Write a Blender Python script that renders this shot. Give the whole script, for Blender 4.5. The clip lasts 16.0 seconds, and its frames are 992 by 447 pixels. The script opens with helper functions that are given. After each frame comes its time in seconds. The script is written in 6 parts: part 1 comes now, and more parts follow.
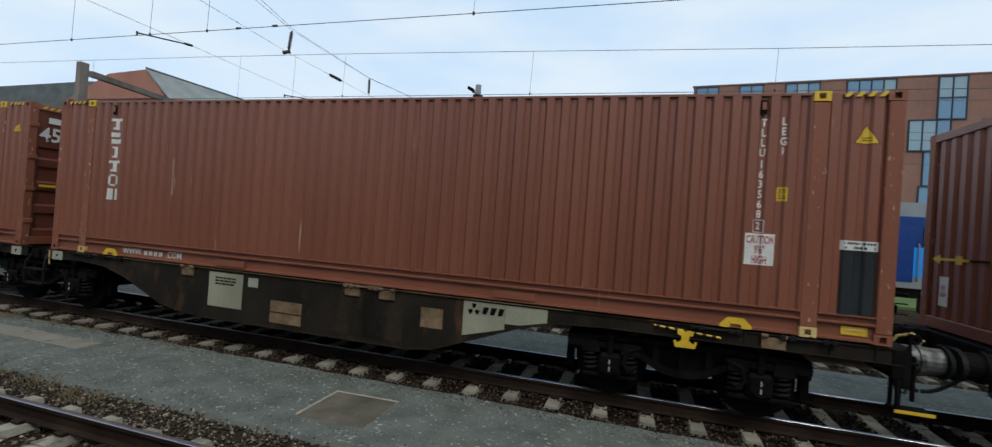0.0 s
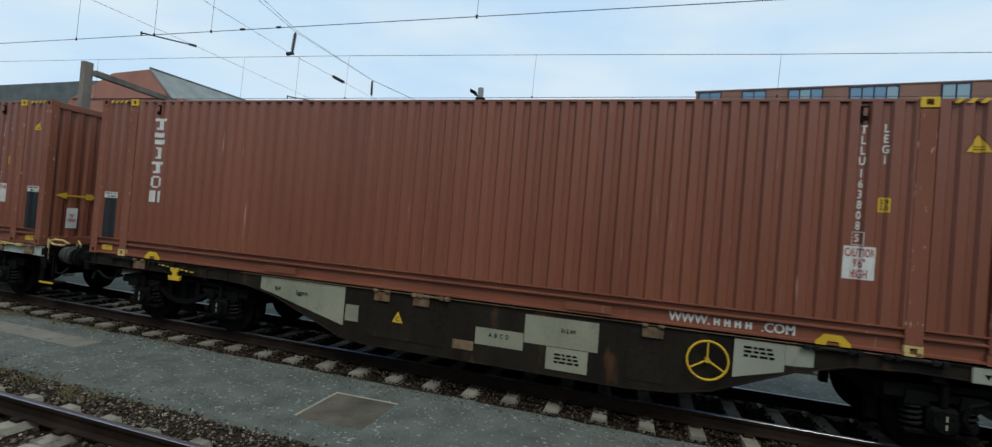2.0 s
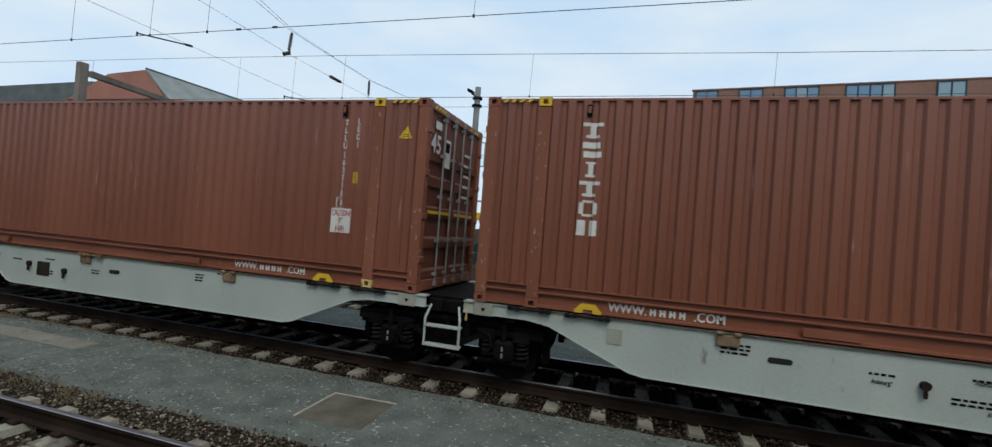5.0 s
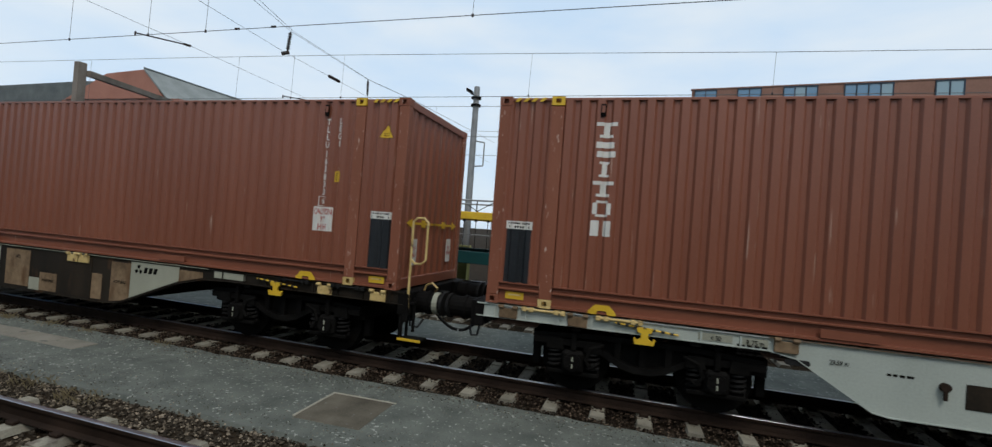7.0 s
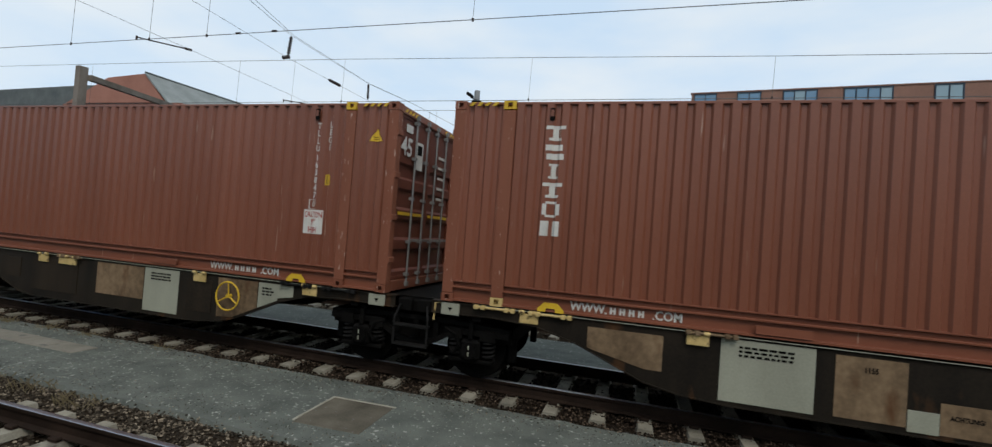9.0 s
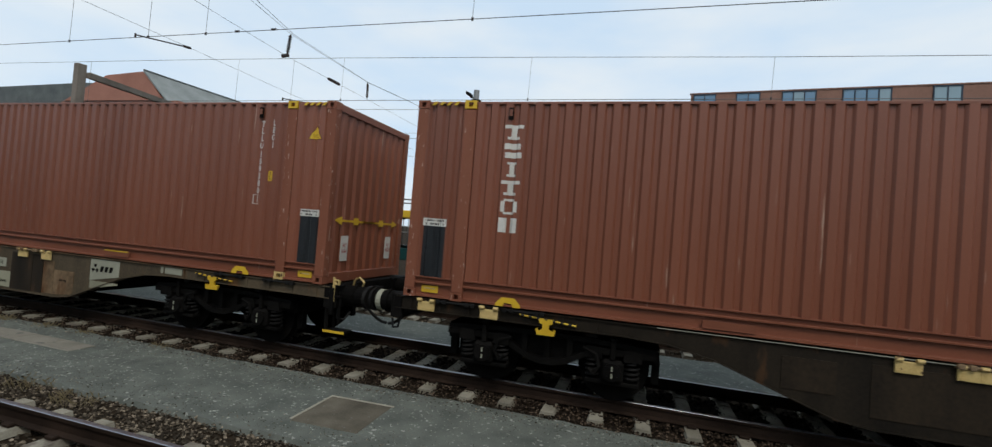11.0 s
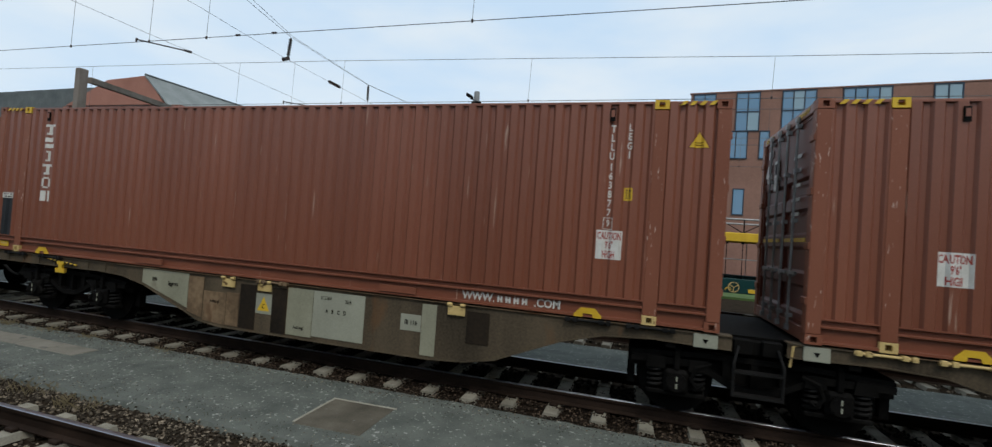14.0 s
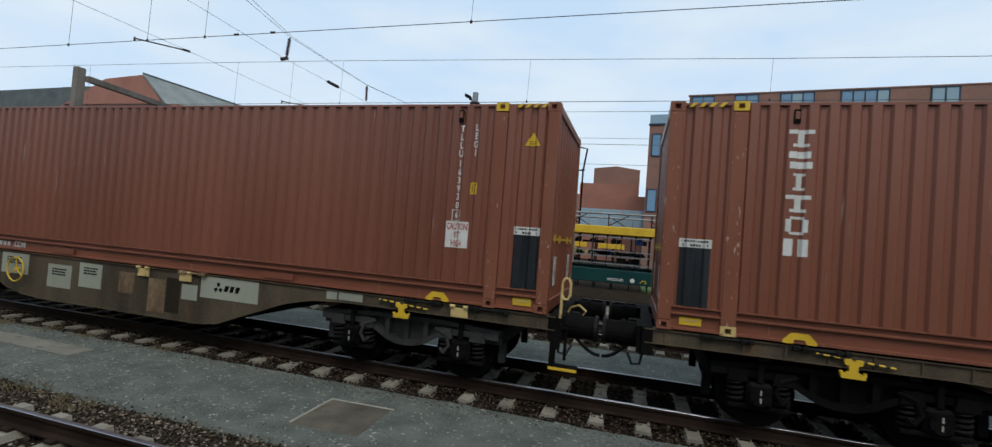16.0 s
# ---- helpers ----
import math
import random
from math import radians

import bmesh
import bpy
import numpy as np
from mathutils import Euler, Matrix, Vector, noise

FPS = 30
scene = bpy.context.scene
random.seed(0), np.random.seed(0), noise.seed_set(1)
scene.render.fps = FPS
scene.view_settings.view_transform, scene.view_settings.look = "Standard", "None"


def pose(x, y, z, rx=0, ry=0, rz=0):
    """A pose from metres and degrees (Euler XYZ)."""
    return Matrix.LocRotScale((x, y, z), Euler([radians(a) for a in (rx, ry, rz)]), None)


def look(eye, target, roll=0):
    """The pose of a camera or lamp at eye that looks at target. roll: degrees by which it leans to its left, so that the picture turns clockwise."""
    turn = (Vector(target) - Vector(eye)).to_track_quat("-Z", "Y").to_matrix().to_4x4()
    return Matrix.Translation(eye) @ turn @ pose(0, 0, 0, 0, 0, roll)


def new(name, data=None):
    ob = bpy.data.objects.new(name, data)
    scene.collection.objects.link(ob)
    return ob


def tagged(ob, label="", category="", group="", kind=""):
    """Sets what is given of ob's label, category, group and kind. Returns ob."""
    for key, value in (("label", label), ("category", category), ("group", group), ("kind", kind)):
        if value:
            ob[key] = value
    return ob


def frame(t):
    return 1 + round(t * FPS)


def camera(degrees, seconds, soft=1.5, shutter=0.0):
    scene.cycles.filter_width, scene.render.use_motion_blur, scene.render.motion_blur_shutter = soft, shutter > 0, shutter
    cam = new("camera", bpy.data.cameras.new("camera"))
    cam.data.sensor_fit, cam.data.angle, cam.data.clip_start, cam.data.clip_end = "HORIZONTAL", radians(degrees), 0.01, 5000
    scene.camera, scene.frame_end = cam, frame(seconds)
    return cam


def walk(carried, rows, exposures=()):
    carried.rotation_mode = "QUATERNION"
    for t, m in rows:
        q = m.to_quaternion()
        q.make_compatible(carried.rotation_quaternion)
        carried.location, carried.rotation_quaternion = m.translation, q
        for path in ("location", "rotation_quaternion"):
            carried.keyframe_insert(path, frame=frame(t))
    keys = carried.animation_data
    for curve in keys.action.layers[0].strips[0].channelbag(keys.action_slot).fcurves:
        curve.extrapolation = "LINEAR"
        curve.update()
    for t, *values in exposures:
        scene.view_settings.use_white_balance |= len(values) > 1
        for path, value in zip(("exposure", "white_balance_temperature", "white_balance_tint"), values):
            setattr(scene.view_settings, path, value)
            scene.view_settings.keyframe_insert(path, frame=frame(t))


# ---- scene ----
cam = camera(92.4, 16.0, soft=1.3, shutter=0.07)
EYE = Vector((0.0, -6.41, 2.18))


def aim(yaw, pitch, roll):
    """Pose of the hand-held camera: degrees to the left of straight across the tracks, up, and lean."""
    a, b = radians(yaw), radians(pitch)
    way = Vector((-math.sin(a) * math.cos(b), math.cos(a) * math.cos(b), math.sin(b)))
    return look(EYE, EYE + way * 10, roll)


TURNS = [
    (0.0, 16.706, 0.459, 4.05),
    (0.5, 16.787, 0.494, 4.145),
    (1.0, 16.847, 0.552, 4.362),
    (1.5, 16.88, 0.684, 4.491),
    (2.0, 16.865, 0.794, 4.622),
    (2.5, 16.844, 0.851, 4.728),
    (3.0, 16.893, 0.833, 4.715),
    (3.5, 16.859, 0.74, 4.599),
    (4.0, 16.762, 0.758, 4.456),
    (6.5, 16.505, 0.665, 4.323),
    (7.0, 16.492, 0.688, 4.282),
    (7.5, 16.468, 0.731, 4.282),
    (8.0, 16.454, 0.829, 4.298),
    (8.5, 16.531, 0.985, 4.287),
    (9.0, 16.545, 1.126, 4.266),
    (11.5, 16.381, 1.078, 4.531),
    (12.0, 16.433, 1.18, 4.431),
    (12.5, 16.523, 1.29, 4.317),
    (13.0, 16.644, 1.32, 4.239),
    (13.5, 16.657, 1.327, 4.282),
    (14.0, 16.568, 1.234, 4.082),
    (14.5, 16.385, 1.252, 4.151),
    (15.0, 16.317, 1.27, 4.133),
    (15.5, 16.275, 1.304, 4.222),
    (16.0, 16.354, 1.343, 4.309),
]
walk(cam, [(row[0], aim(row[1], row[2], row[3])) for row in TURNS], exposures=[(0, 0.12, 6450, 8), (1.5, 0.03, 6250, 4), (3.5, 0.05, 6350, 5), (7, 0.06, 6600, 9), (9, 0.08, 6700, 9), (12.5, 0.08, 6750, 9), (14, 0.06, 6550, 8), (16, 0.06, 6400, 8)])

# ---- world and light: an even, bright overcast afternoon ----
world = bpy.data.worlds.new("overcast_sky")
scene.world = world
world.use_nodes = True
wn, wl = world.node_tree.nodes, world.node_tree.links
wn.clear()
sky = wn.new("ShaderNodeTexSky")
sky.sky_type, sky.sun_disc = "NISHITA", False
sky.sun_elevation, sky.sun_rotation = radians(53.6), radians(151.7)
sky.dust_density, sky.air_density = 2.0, 1.0
coord = wn.new("ShaderNodeTexCoord")
stretch = wn.new("ShaderNodeMapping")
stretch.inputs["Scale"].default_value = (1.5, 1.5, 4.5)
cloud = wn.new("ShaderNodeTexNoise")
cloud.inputs["Scale"].default_value, cloud.inputs["Detail"].default_value = 2.2, 6
ramp = wn.new("ShaderNodeValToRGB")
ramp.color_ramp.elements[0].position, ramp.color_ramp.elements[0].color = 0.35, (0.60, 0.77, 0.97, 1)
ramp.color_ramp.elements[1].position, ramp.color_ramp.elements[1].color = 0.68, (0.78, 0.87, 0.96, 1)
dim = wn.new("ShaderNodeMixRGB")
dim.blend_type, dim.inputs[0].default_value, dim.inputs[2].default_value = "MULTIPLY", 1.0, (0.10, 0.10, 0.10, 1)
veil = wn.new("ShaderNodeMixRGB")
veil.inputs[0].default_value = 0.88
back = wn.new("ShaderNodeBackground")
back.inputs["Strength"].default_value = 1.0
out = wn.new("ShaderNodeOutputWorld")
wl.new(coord.outputs["Generated"], stretch.inputs["Vector"])
wl.new(stretch.outputs[0], cloud.inputs["Vector"])
wl.new(cloud.outputs["Fac"], ramp.inputs[0])
wl.new(sky.outputs[0], dim.inputs[1])
wl.new(dim.outputs[0], veil.inputs[1])
wl.new(ramp.outputs[0], veil.inputs[2])
wl.new(veil.outputs[0], back.inputs[0])
wl.new(back.outputs[0], out.inputs[0])
sun = new("sun", bpy.data.lights.new("sun", "SUN"))
sun.data.energy, sun.data.angle, sun.data.color = 1.5, radians(24), (1.0, 0.95, 0.88)
sun.matrix_world = look((14, -26, 40), (0, 0, 0))


# ---- materials ----
def surf(name, low, high, rough=0.6, metal=0.0, fine=40.0, coarse=1.2, bump=0.1, squash=1.0, spots=None, spot_size=6.0, spot_level=0.62, spot_squash=1.0, vary=0.0, bump_size=0.004, spec=0.3, spot_soft=0.06):
    """A painted, rusty, stony or woody surface: two tones mixed by coarse and fine noise, and optional spots of wear."""
    m = bpy.data.materials.new(name)
    m.use_nodes = True
    n, l = m.node_tree.nodes, m.node_tree.links
    b = n["Principled BSDF"]
    b.inputs["Metallic"].default_value = metal
    b.inputs["Specular IOR Level"].default_value = spec
    tc = n.new("ShaderNodeTexCoord")
    info = n.new("ShaderNodeObjectInfo")
    shift = n.new("ShaderNodeVectorMath")
    shift.operation = "MULTIPLY_ADD"
    shift.inputs[1].default_value = (37.0, 53.0, 19.0)
    l.new(info.outputs["Random"], shift.inputs[0])
    l.new(tc.outputs["Object"], shift.inputs[2])
    mp = n.new("ShaderNodeMapping")
    mp.inputs["Scale"].default_value = (1, 1, squash)
    l.new(shift.outputs[0], mp.inputs[0])
    big, small = n.new("ShaderNodeTexNoise"), n.new("ShaderNodeTexNoise")
    big.inputs["Scale"].default_value, big.inputs["Detail"].default_value = coarse, 6
    small.inputs["Scale"].default_value, small.inputs["Detail"].default_value = fine, 4
    l.new(mp.outputs[0], big.inputs["Vector"])
    l.new(shift.outputs[0], small.inputs["Vector"])
    mid = n.new("ShaderNodeMix")
    mid.inputs[0].default_value = 0.35
    l.new(big.outputs["Fac"], mid.inputs[2])
    l.new(small.outputs["Fac"], mid.inputs[3])
    cr = n.new("ShaderNodeValToRGB")
    cr.color_ramp.elements[0].position, cr.color_ramp.elements[0].color = 0.32, (*low, 1)
    cr.color_ramp.elements[1].position, cr.color_ramp.elements[1].color = 0.68, (*high, 1)
    l.new(mid.outputs[0], cr.inputs[0])
    colour = cr.outputs[0]
    if vary:
        hsv, ma = n.new("ShaderNodeHueSaturation"), n.new("ShaderNodeMapRange")
        ma.inputs["To Min"].default_value, ma.inputs["To Max"].default_value = 1 - vary, 1 + vary
        l.new(info.outputs["Random"], ma.inputs[0])
        l.new(ma.outputs[0], hsv.inputs["Value"])
        l.new(colour, hsv.inputs["Color"])
        colour = hsv.outputs[0]
    if spots:
        sp, smp, sr, mx = n.new("ShaderNodeTexNoise"), n.new("ShaderNodeMapping"), n.new("ShaderNodeValToRGB"), n.new("ShaderNodeMixRGB")
        sp.inputs["Scale"].default_value, sp.inputs["Detail"].default_value = spot_size, 5
        smp.inputs["Scale"].default_value = (1, 1, spot_squash)
        l.new(shift.outputs[0], smp.inputs[0])
        l.new(smp.outputs[0], sp.inputs["Vector"])
        sr.color_ramp.elements[0].position, sr.color_ramp.elements[1].position = spot_level, spot_level + spot_soft
        l.new(sp.outputs["Fac"], sr.inputs[0])
        l.new(sr.outputs[0], mx.inputs[0])
        l.new(colour, mx.inputs[1])
        mx.inputs[2].default_value = (*spots, 1)
        colour = mx.outputs[0]
    l.new(colour, b.inputs["Base Color"])
    rr = n.new("ShaderNodeMapRange")
    rr.inputs["To Min"].default_value, rr.inputs["To Max"].default_value = max(0.04, rough - 0.12), min(1, rough + 0.12)
    l.new(small.outputs["Fac"], rr.inputs[0])
    l.new(rr.outputs[0], b.inputs["Roughness"])
    if bump:
        bp = n.new("ShaderNodeBump")
        bp.inputs["Strength"].default_value, bp.inputs["Distance"].default_value = bump, bump_size
        l.new(mid.outputs[0], bp.inputs["Height"])
        l.new(bp.outputs[0], b.inputs["Normal"])
    return m


PAINT = surf("oxide_red_paint", (0.152, 0.0490, 0.0260), (0.219, 0.0740, 0.0405), 0.42, 0, 60, 0.9, 0.08, 0.18, (0.36, 0.24, 0.18), 22.0, 0.69, 0.05, 0.07, spec=0.48)
PAINT_WORN = surf("worn_oxide_red_paint", (0.165, 0.055, 0.030), (0.23, 0.085, 0.050), 0.52, 0, 60, 1.5, 0.12, 0.3, (0.46, 0.34, 0.28), 34.0, 0.645, 0.22, spec=0.22)
# Darker oxide red with dark spots, for door leaves and the triangle edge.
PAINT_DARKER = surf("door_oxide_red_paint", (0.105, 0.032, 0.019), (0.150, 0.048, 0.030), 0.45, 0, 50, 1.6, 0.1, 0.4, (0.03, 0.02, 0.018), 2.0, 0.66, 0.5, spec=0.25)
WHITE = surf("white_lettering", (0.48, 0.47, 0.43), (0.66, 0.65, 0.60), 0.5, 0, 60, 4, 0.03)
CREAM = surf("cream_panel_paint", (0.19, 0.185, 0.13), (0.31, 0.303, 0.22), 0.55, 0, 45, 2.0, 0.1, 0.5, (0.10, 0.07, 0.045), 3.0, 0.66, 0.5, spec=0.2, spot_soft=0.17)
PALE = surf("pale_grey_panel_paint", (0.23, 0.232, 0.18), (0.34, 0.342, 0.268), 0.5, 0, 45, 1.6, 0.1, 0.5, (0.12, 0.09, 0.06), 4.0, 0.70, 0.4, spot_soft=0.17)
TAN = surf("rust_stained_tan_paint", (0.060, 0.038, 0.021), (0.25, 0.17, 0.100), 0.65, 0, 12, 2.0, 0.2, 0.5, (0.085, 0.036, 0.014), 3.5, 0.58, 0.4, spec=0.15, spot_soft=0.17)
GREY = surf("light_grey_wagon_paint", (0.29, 0.32, 0.285), (0.405, 0.435, 0.39), 0.42, 0, 40, 0.8, 0.06, 0.5, (0.11, 0.065, 0.035), 7.0, 0.66, 0.35, spot_soft=0.17)
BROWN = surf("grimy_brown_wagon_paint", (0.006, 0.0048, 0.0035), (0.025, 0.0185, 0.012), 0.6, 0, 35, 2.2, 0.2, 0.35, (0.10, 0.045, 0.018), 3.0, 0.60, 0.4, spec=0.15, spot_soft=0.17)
# Sooty and greasy steel, made near-black so its colour holds the under-train shade.
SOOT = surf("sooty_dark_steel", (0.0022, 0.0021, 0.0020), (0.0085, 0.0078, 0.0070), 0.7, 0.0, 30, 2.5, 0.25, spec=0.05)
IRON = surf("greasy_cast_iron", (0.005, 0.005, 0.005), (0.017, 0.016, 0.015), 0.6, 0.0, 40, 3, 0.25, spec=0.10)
CASTING = surf("dusty_grey_casting", (0.020, 0.020, 0.019), (0.060, 0.058, 0.053), 0.7, 0.0, 30, 3, 0.25, spec=0.08)
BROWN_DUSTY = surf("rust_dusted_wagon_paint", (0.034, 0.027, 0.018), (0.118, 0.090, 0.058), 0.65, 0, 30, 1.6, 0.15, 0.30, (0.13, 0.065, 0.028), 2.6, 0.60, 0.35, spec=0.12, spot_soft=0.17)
BLACK = surf("dark_label_field", (0.012, 0.014, 0.016), (0.03, 0.033, 0.036), 0.4, 0, 30, 3, 0.03, 0.3, spec=0.2)
YELLOW = surf("yellow_paint", (0.50, 0.30, 0.02), (0.66, 0.43, 0.035), 0.45, 0, 50, 3, 0.06, 1, (0.20, 0.11, 0.03), 8.0, 0.68)
BRASS = surf("faded_yellow_steel", (0.40, 0.28, 0.10), (0.62, 0.46, 0.20), 0.55, 0, 50, 4, 0.15, 1, (0.12, 0.07, 0.03), 9.0, 0.60)
RED = surf("red_print", (0.26, 0.04, 0.03), (0.36, 0.06, 0.045), 0.5, 0, 40, 3, 0.02)
NAVY = surf("blue_print", (0.02, 0.05, 0.30), (0.03, 0.07, 0.40), 0.4, 0, 40, 3, 0.02)
ZINC = surf("galvanised_steel", (0.16, 0.16, 0.155), (0.30, 0.30, 0.29), 0.5, 0.4, 60, 6, 0.1)
RUBBER = surf("black_rubber_hose", (0.012, 0.012, 0.012), (0.03, 0.03, 0.03), 0.6, 0, 40, 4, 0.1, spec=0.1)
BUFFER = surf("greased_buffer_steel", (0.05, 0.05, 0.045), (0.17, 0.17, 0.155), 0.45, 0.3, 40, 3, 0.1, 1, (0.03, 0.03, 0.03), 2.5, 0.5)
RAIL_SIDE = surf("rusty_rail_steel", (0.012, 0.008, 0.006), (0.034, 0.022, 0.016), 0.75, 0.1, 50, 3, 0.25, spec=0.06)
RAIL_TOP = surf("polished_rail_head", (0.30, 0.31, 0.33), (0.46, 0.47, 0.50), 0.34, 1.0, 90, 2, 0.05)
CONCRETE = surf("sleeper_concrete", (0.12, 0.109, 0.084), (0.275, 0.254, 0.20), 0.85, 0, 60, 3, 0.35, 1, (0.13, 0.11, 0.09), 5.0, 0.60, 1, 0.15, spec=0.15)
SLAB = surf("weathered_concrete_slab", (0.125, 0.115, 0.092), (0.215, 0.20, 0.165), 0.85, 0, 45, 2.0, 0.3, 1, (0.10, 0.095, 0.085), 3.0, 0.6, spec=0.15)
ASPHALT = surf("old_asphalt", (0.062, 0.069, 0.060), (0.134, 0.143, 0.124), 0.85, 0, 80, 2.6, 1.0, 1, (0.28, 0.285, 0.255), 19.0, 0.615, 1, 0, 0.012, spec=0.18)
GRIME = surf("oily_grime_on_paint", (0.007, 0.006, 0.005), (0.034, 0.024, 0.015), 0.6, 0, 20, 2.4, 0.15, 0.25, (0.075, 0.040, 0.020), 3.0, 0.62, 0.25, spec=0.12, spot_soft=0.17)
GRAVEL = surf("dirty_ballast_bed", (0.010, 0.0075, 0.005), (0.040, 0.029, 0.019), 0.95, 0, 22, 2.5, 0.9, 1, (0.10, 0.085, 0.065), 30.0, 0.68, 1, 0, 0.03, spec=0.03)
STRAW = surf("dry_weeds", (0.10, 0.082, 0.045), (0.21, 0.17, 0.10), 0.9, 0, 20, 3, 0, spec=0.1)
WIRE = surf("copper_wire_patina", (0.055, 0.062, 0.062), (0.10, 0.11, 0.11), 0.5, 0.5, 30, 3, 0)
INSULATOR = surf("brown_glazed_insulator", (0.025, 0.018, 0.016), (0.05, 0.035, 0.03), 0.25, 0, 30, 3, 0)
MAST = surf("grey_mast_steel", (0.18, 0.185, 0.185), (0.29, 0.295, 0.29), 0.55, 0.3, 40, 2, 0.15)
BRICK = surf("red_brown_facade_brick", (0.19, 0.100, 0.074), (0.275, 0.148, 0.112), 0.85, 0, 6, 0.25, 0.1)
BRICK_B = surf("lighter_red_brick", (0.26, 0.115, 0.080), (0.36, 0.165, 0.12), 0.85, 0, 5, 0.3, 0.1)
SLATE = surf("grey_roof_slate", (0.065, 0.075, 0.075), (0.13, 0.145, 0.14), 0.75, 0, 4, 0.5, 0.2)
SLATE_PALE = surf("pale_roof_slate", (0.15, 0.165, 0.16), (0.25, 0.27, 0.26), 0.75, 0, 4, 0.5, 0.2)
FRAME = surf("dark_window_frame", (0.020, 0.034, 0.05), (0.035, 0.052, 0.075), 0.4, 0.3, 20, 2, 0)
TEAL = surf("dark_green_wagon_paint", (0.004, 0.030, 0.030), (0.008, 0.046, 0.044), 0.4, 0, 30, 1.0, 0.06)
DEEPBLUE = surf("dark_blue_loco_paint", (0.010, 0.035, 0.14), (0.016, 0.05, 0.19), 0.3, 0, 30, 0.8, 0.03)
SKYBLUE = surf("bright_blue_loco_paint", (0.02, 0.25, 0.72), (0.03, 0.30, 0.80), 0.3, 0, 30, 0.8, 0.03)
STEELGREY = surf("loco_roof_grey", (0.20, 0.215, 0.22), (0.30, 0.315, 0.32), 0.5, 0.2, 30, 1, 0.05)
GRASS = surf("lawn_green", (0.04, 0.075, 0.02), (0.09, 0.14, 0.04), 0.9, 0, 12, 0.8, 0.4)


def glazing(name, tint):
    m = bpy.data.materials.new(name)
    m.use_nodes = True
    b = m.node_tree.nodes["Principled BSDF"]
    b.inputs["Base Color"].default_value = (*tint, 1)
    b.inputs["Roughness"].default_value, b.inputs["Metallic"].default_value = 0.06, 0.0
    b.inputs["Specular IOR Level"].default_value = 1.0
    b.inputs["Coat Weight"].default_value = 0.6
    return m


TIMBER = surf("weathered_brown_grey_steel", (0.10, 0.083, 0.065), (0.21, 0.185, 0.155), 0.7, 0, 30, 3, 0.2, 0.3)
# The mirrored sky is put into the base tint of both glasses.
GLASS = glazing("blue_office_glass", (0.065, 0.175, 0.29))
GLASS_LIT = glazing("pale_office_glass", (0.17, 0.27, 0.32))
CAB_GLASS = glazing("cab_window_glass", (0.02, 0.03, 0.04))


# ---- mesh helpers ----
def box(bm, x0, x1, y0, y1, z0, z1, bevel=0.0):
    r = bmesh.ops.create_cube(bm, size=1.0)
    bmesh.ops.transform(bm, verts=r["verts"], matrix=Matrix.Translation(((x0 + x1) / 2, (y0 + y1) / 2, (z0 + z1) / 2)) @ Matrix.Diagonal((abs(x1 - x0), abs(y1 - y0), abs(z1 - z0), 1)))
    if bevel:
        edges = list({e for v in r["verts"] for e in v.link_edges})
        bmesh.ops.bevel(bm, geom=edges, offset=bevel, segments=1, affect="EDGES", profile=0.5)


def tube(bm, a, b, r, n=10, r2=None, caps=True):
    a, b = Vector(a), Vector(b)
    d = b - a
    m = Matrix.Translation((a + b) / 2) @ d.to_track_quat("Z", "Y").to_matrix().to_4x4()
    bmesh.ops.create_cone(bm, cap_ends=caps, segments=n, radius1=r, radius2=r if r2 is None else r2, depth=d.length, matrix=m)


def pipe(bm, points, r, n=8):
    """A bent tube, swept in one piece."""
    pts = [Vector(p) for p in points]
    rows, side = [], None
    for i, p in enumerate(pts):
        d = (pts[min(i + 1, len(pts) - 1)] - pts[max(i - 1, 0)]).normalized()
        side = d.orthogonal() if side is None else side - d * side.dot(d)
        side = side.normalized() if side.length > 1e-5 else d.orthogonal().normalized()
        up = d.cross(side)
        rows.append([bm.verts.new(p + side * (r * math.cos(2 * math.pi * j / n)) + up * (r * math.sin(2 * math.pi * j / n))) for j in range(n)])
    for a, b in zip(rows, rows[1:]):
        for j in range(n):
            bm.faces.new((a[j], a[(j + 1) % n], b[(j + 1) % n], b[j]))
    bm.faces.new(rows[0])
    bm.faces.new(rows[-1])


def lattice(bm, xs, zs, y0, y1):
    """A window frame in one piece: bars where xs or zs (pairs of low, high) run, openings between."""
    ex, ez = [v for p in xs for v in p], [v for p in zs for v in p]
    grids = [[[bm.verts.new((x, y, z)) for z in ez] for x in ex] for y in (y0, y1)]
    solid = lambda i, j: 0 <= i < len(ex) - 1 and 0 <= j < len(ez) - 1 and (i % 2 == 0 or j % 2 == 0)
    for i in range(len(ex) - 1):
        for j in range(len(ez) - 1):
            if not solid(i, j):
                continue
            for g in grids:
                bm.faces.new((g[i][j], g[i + 1][j], g[i + 1][j + 1], g[i][j + 1]))
            for (di, dj), (a, b) in (((-1, 0), ((i, j), (i, j + 1))), ((1, 0), ((i + 1, j), (i + 1, j + 1))), ((0, -1), ((i, j), (i + 1, j))), ((0, 1), ((i, j + 1), (i + 1, j + 1)))):
                if not solid(i + di, j + dj):
                    bm.faces.new((grids[0][a[0]][a[1]], grids[0][b[0]][b[1]], grids[1][b[0]][b[1]], grids[1][a[0]][a[1]]))


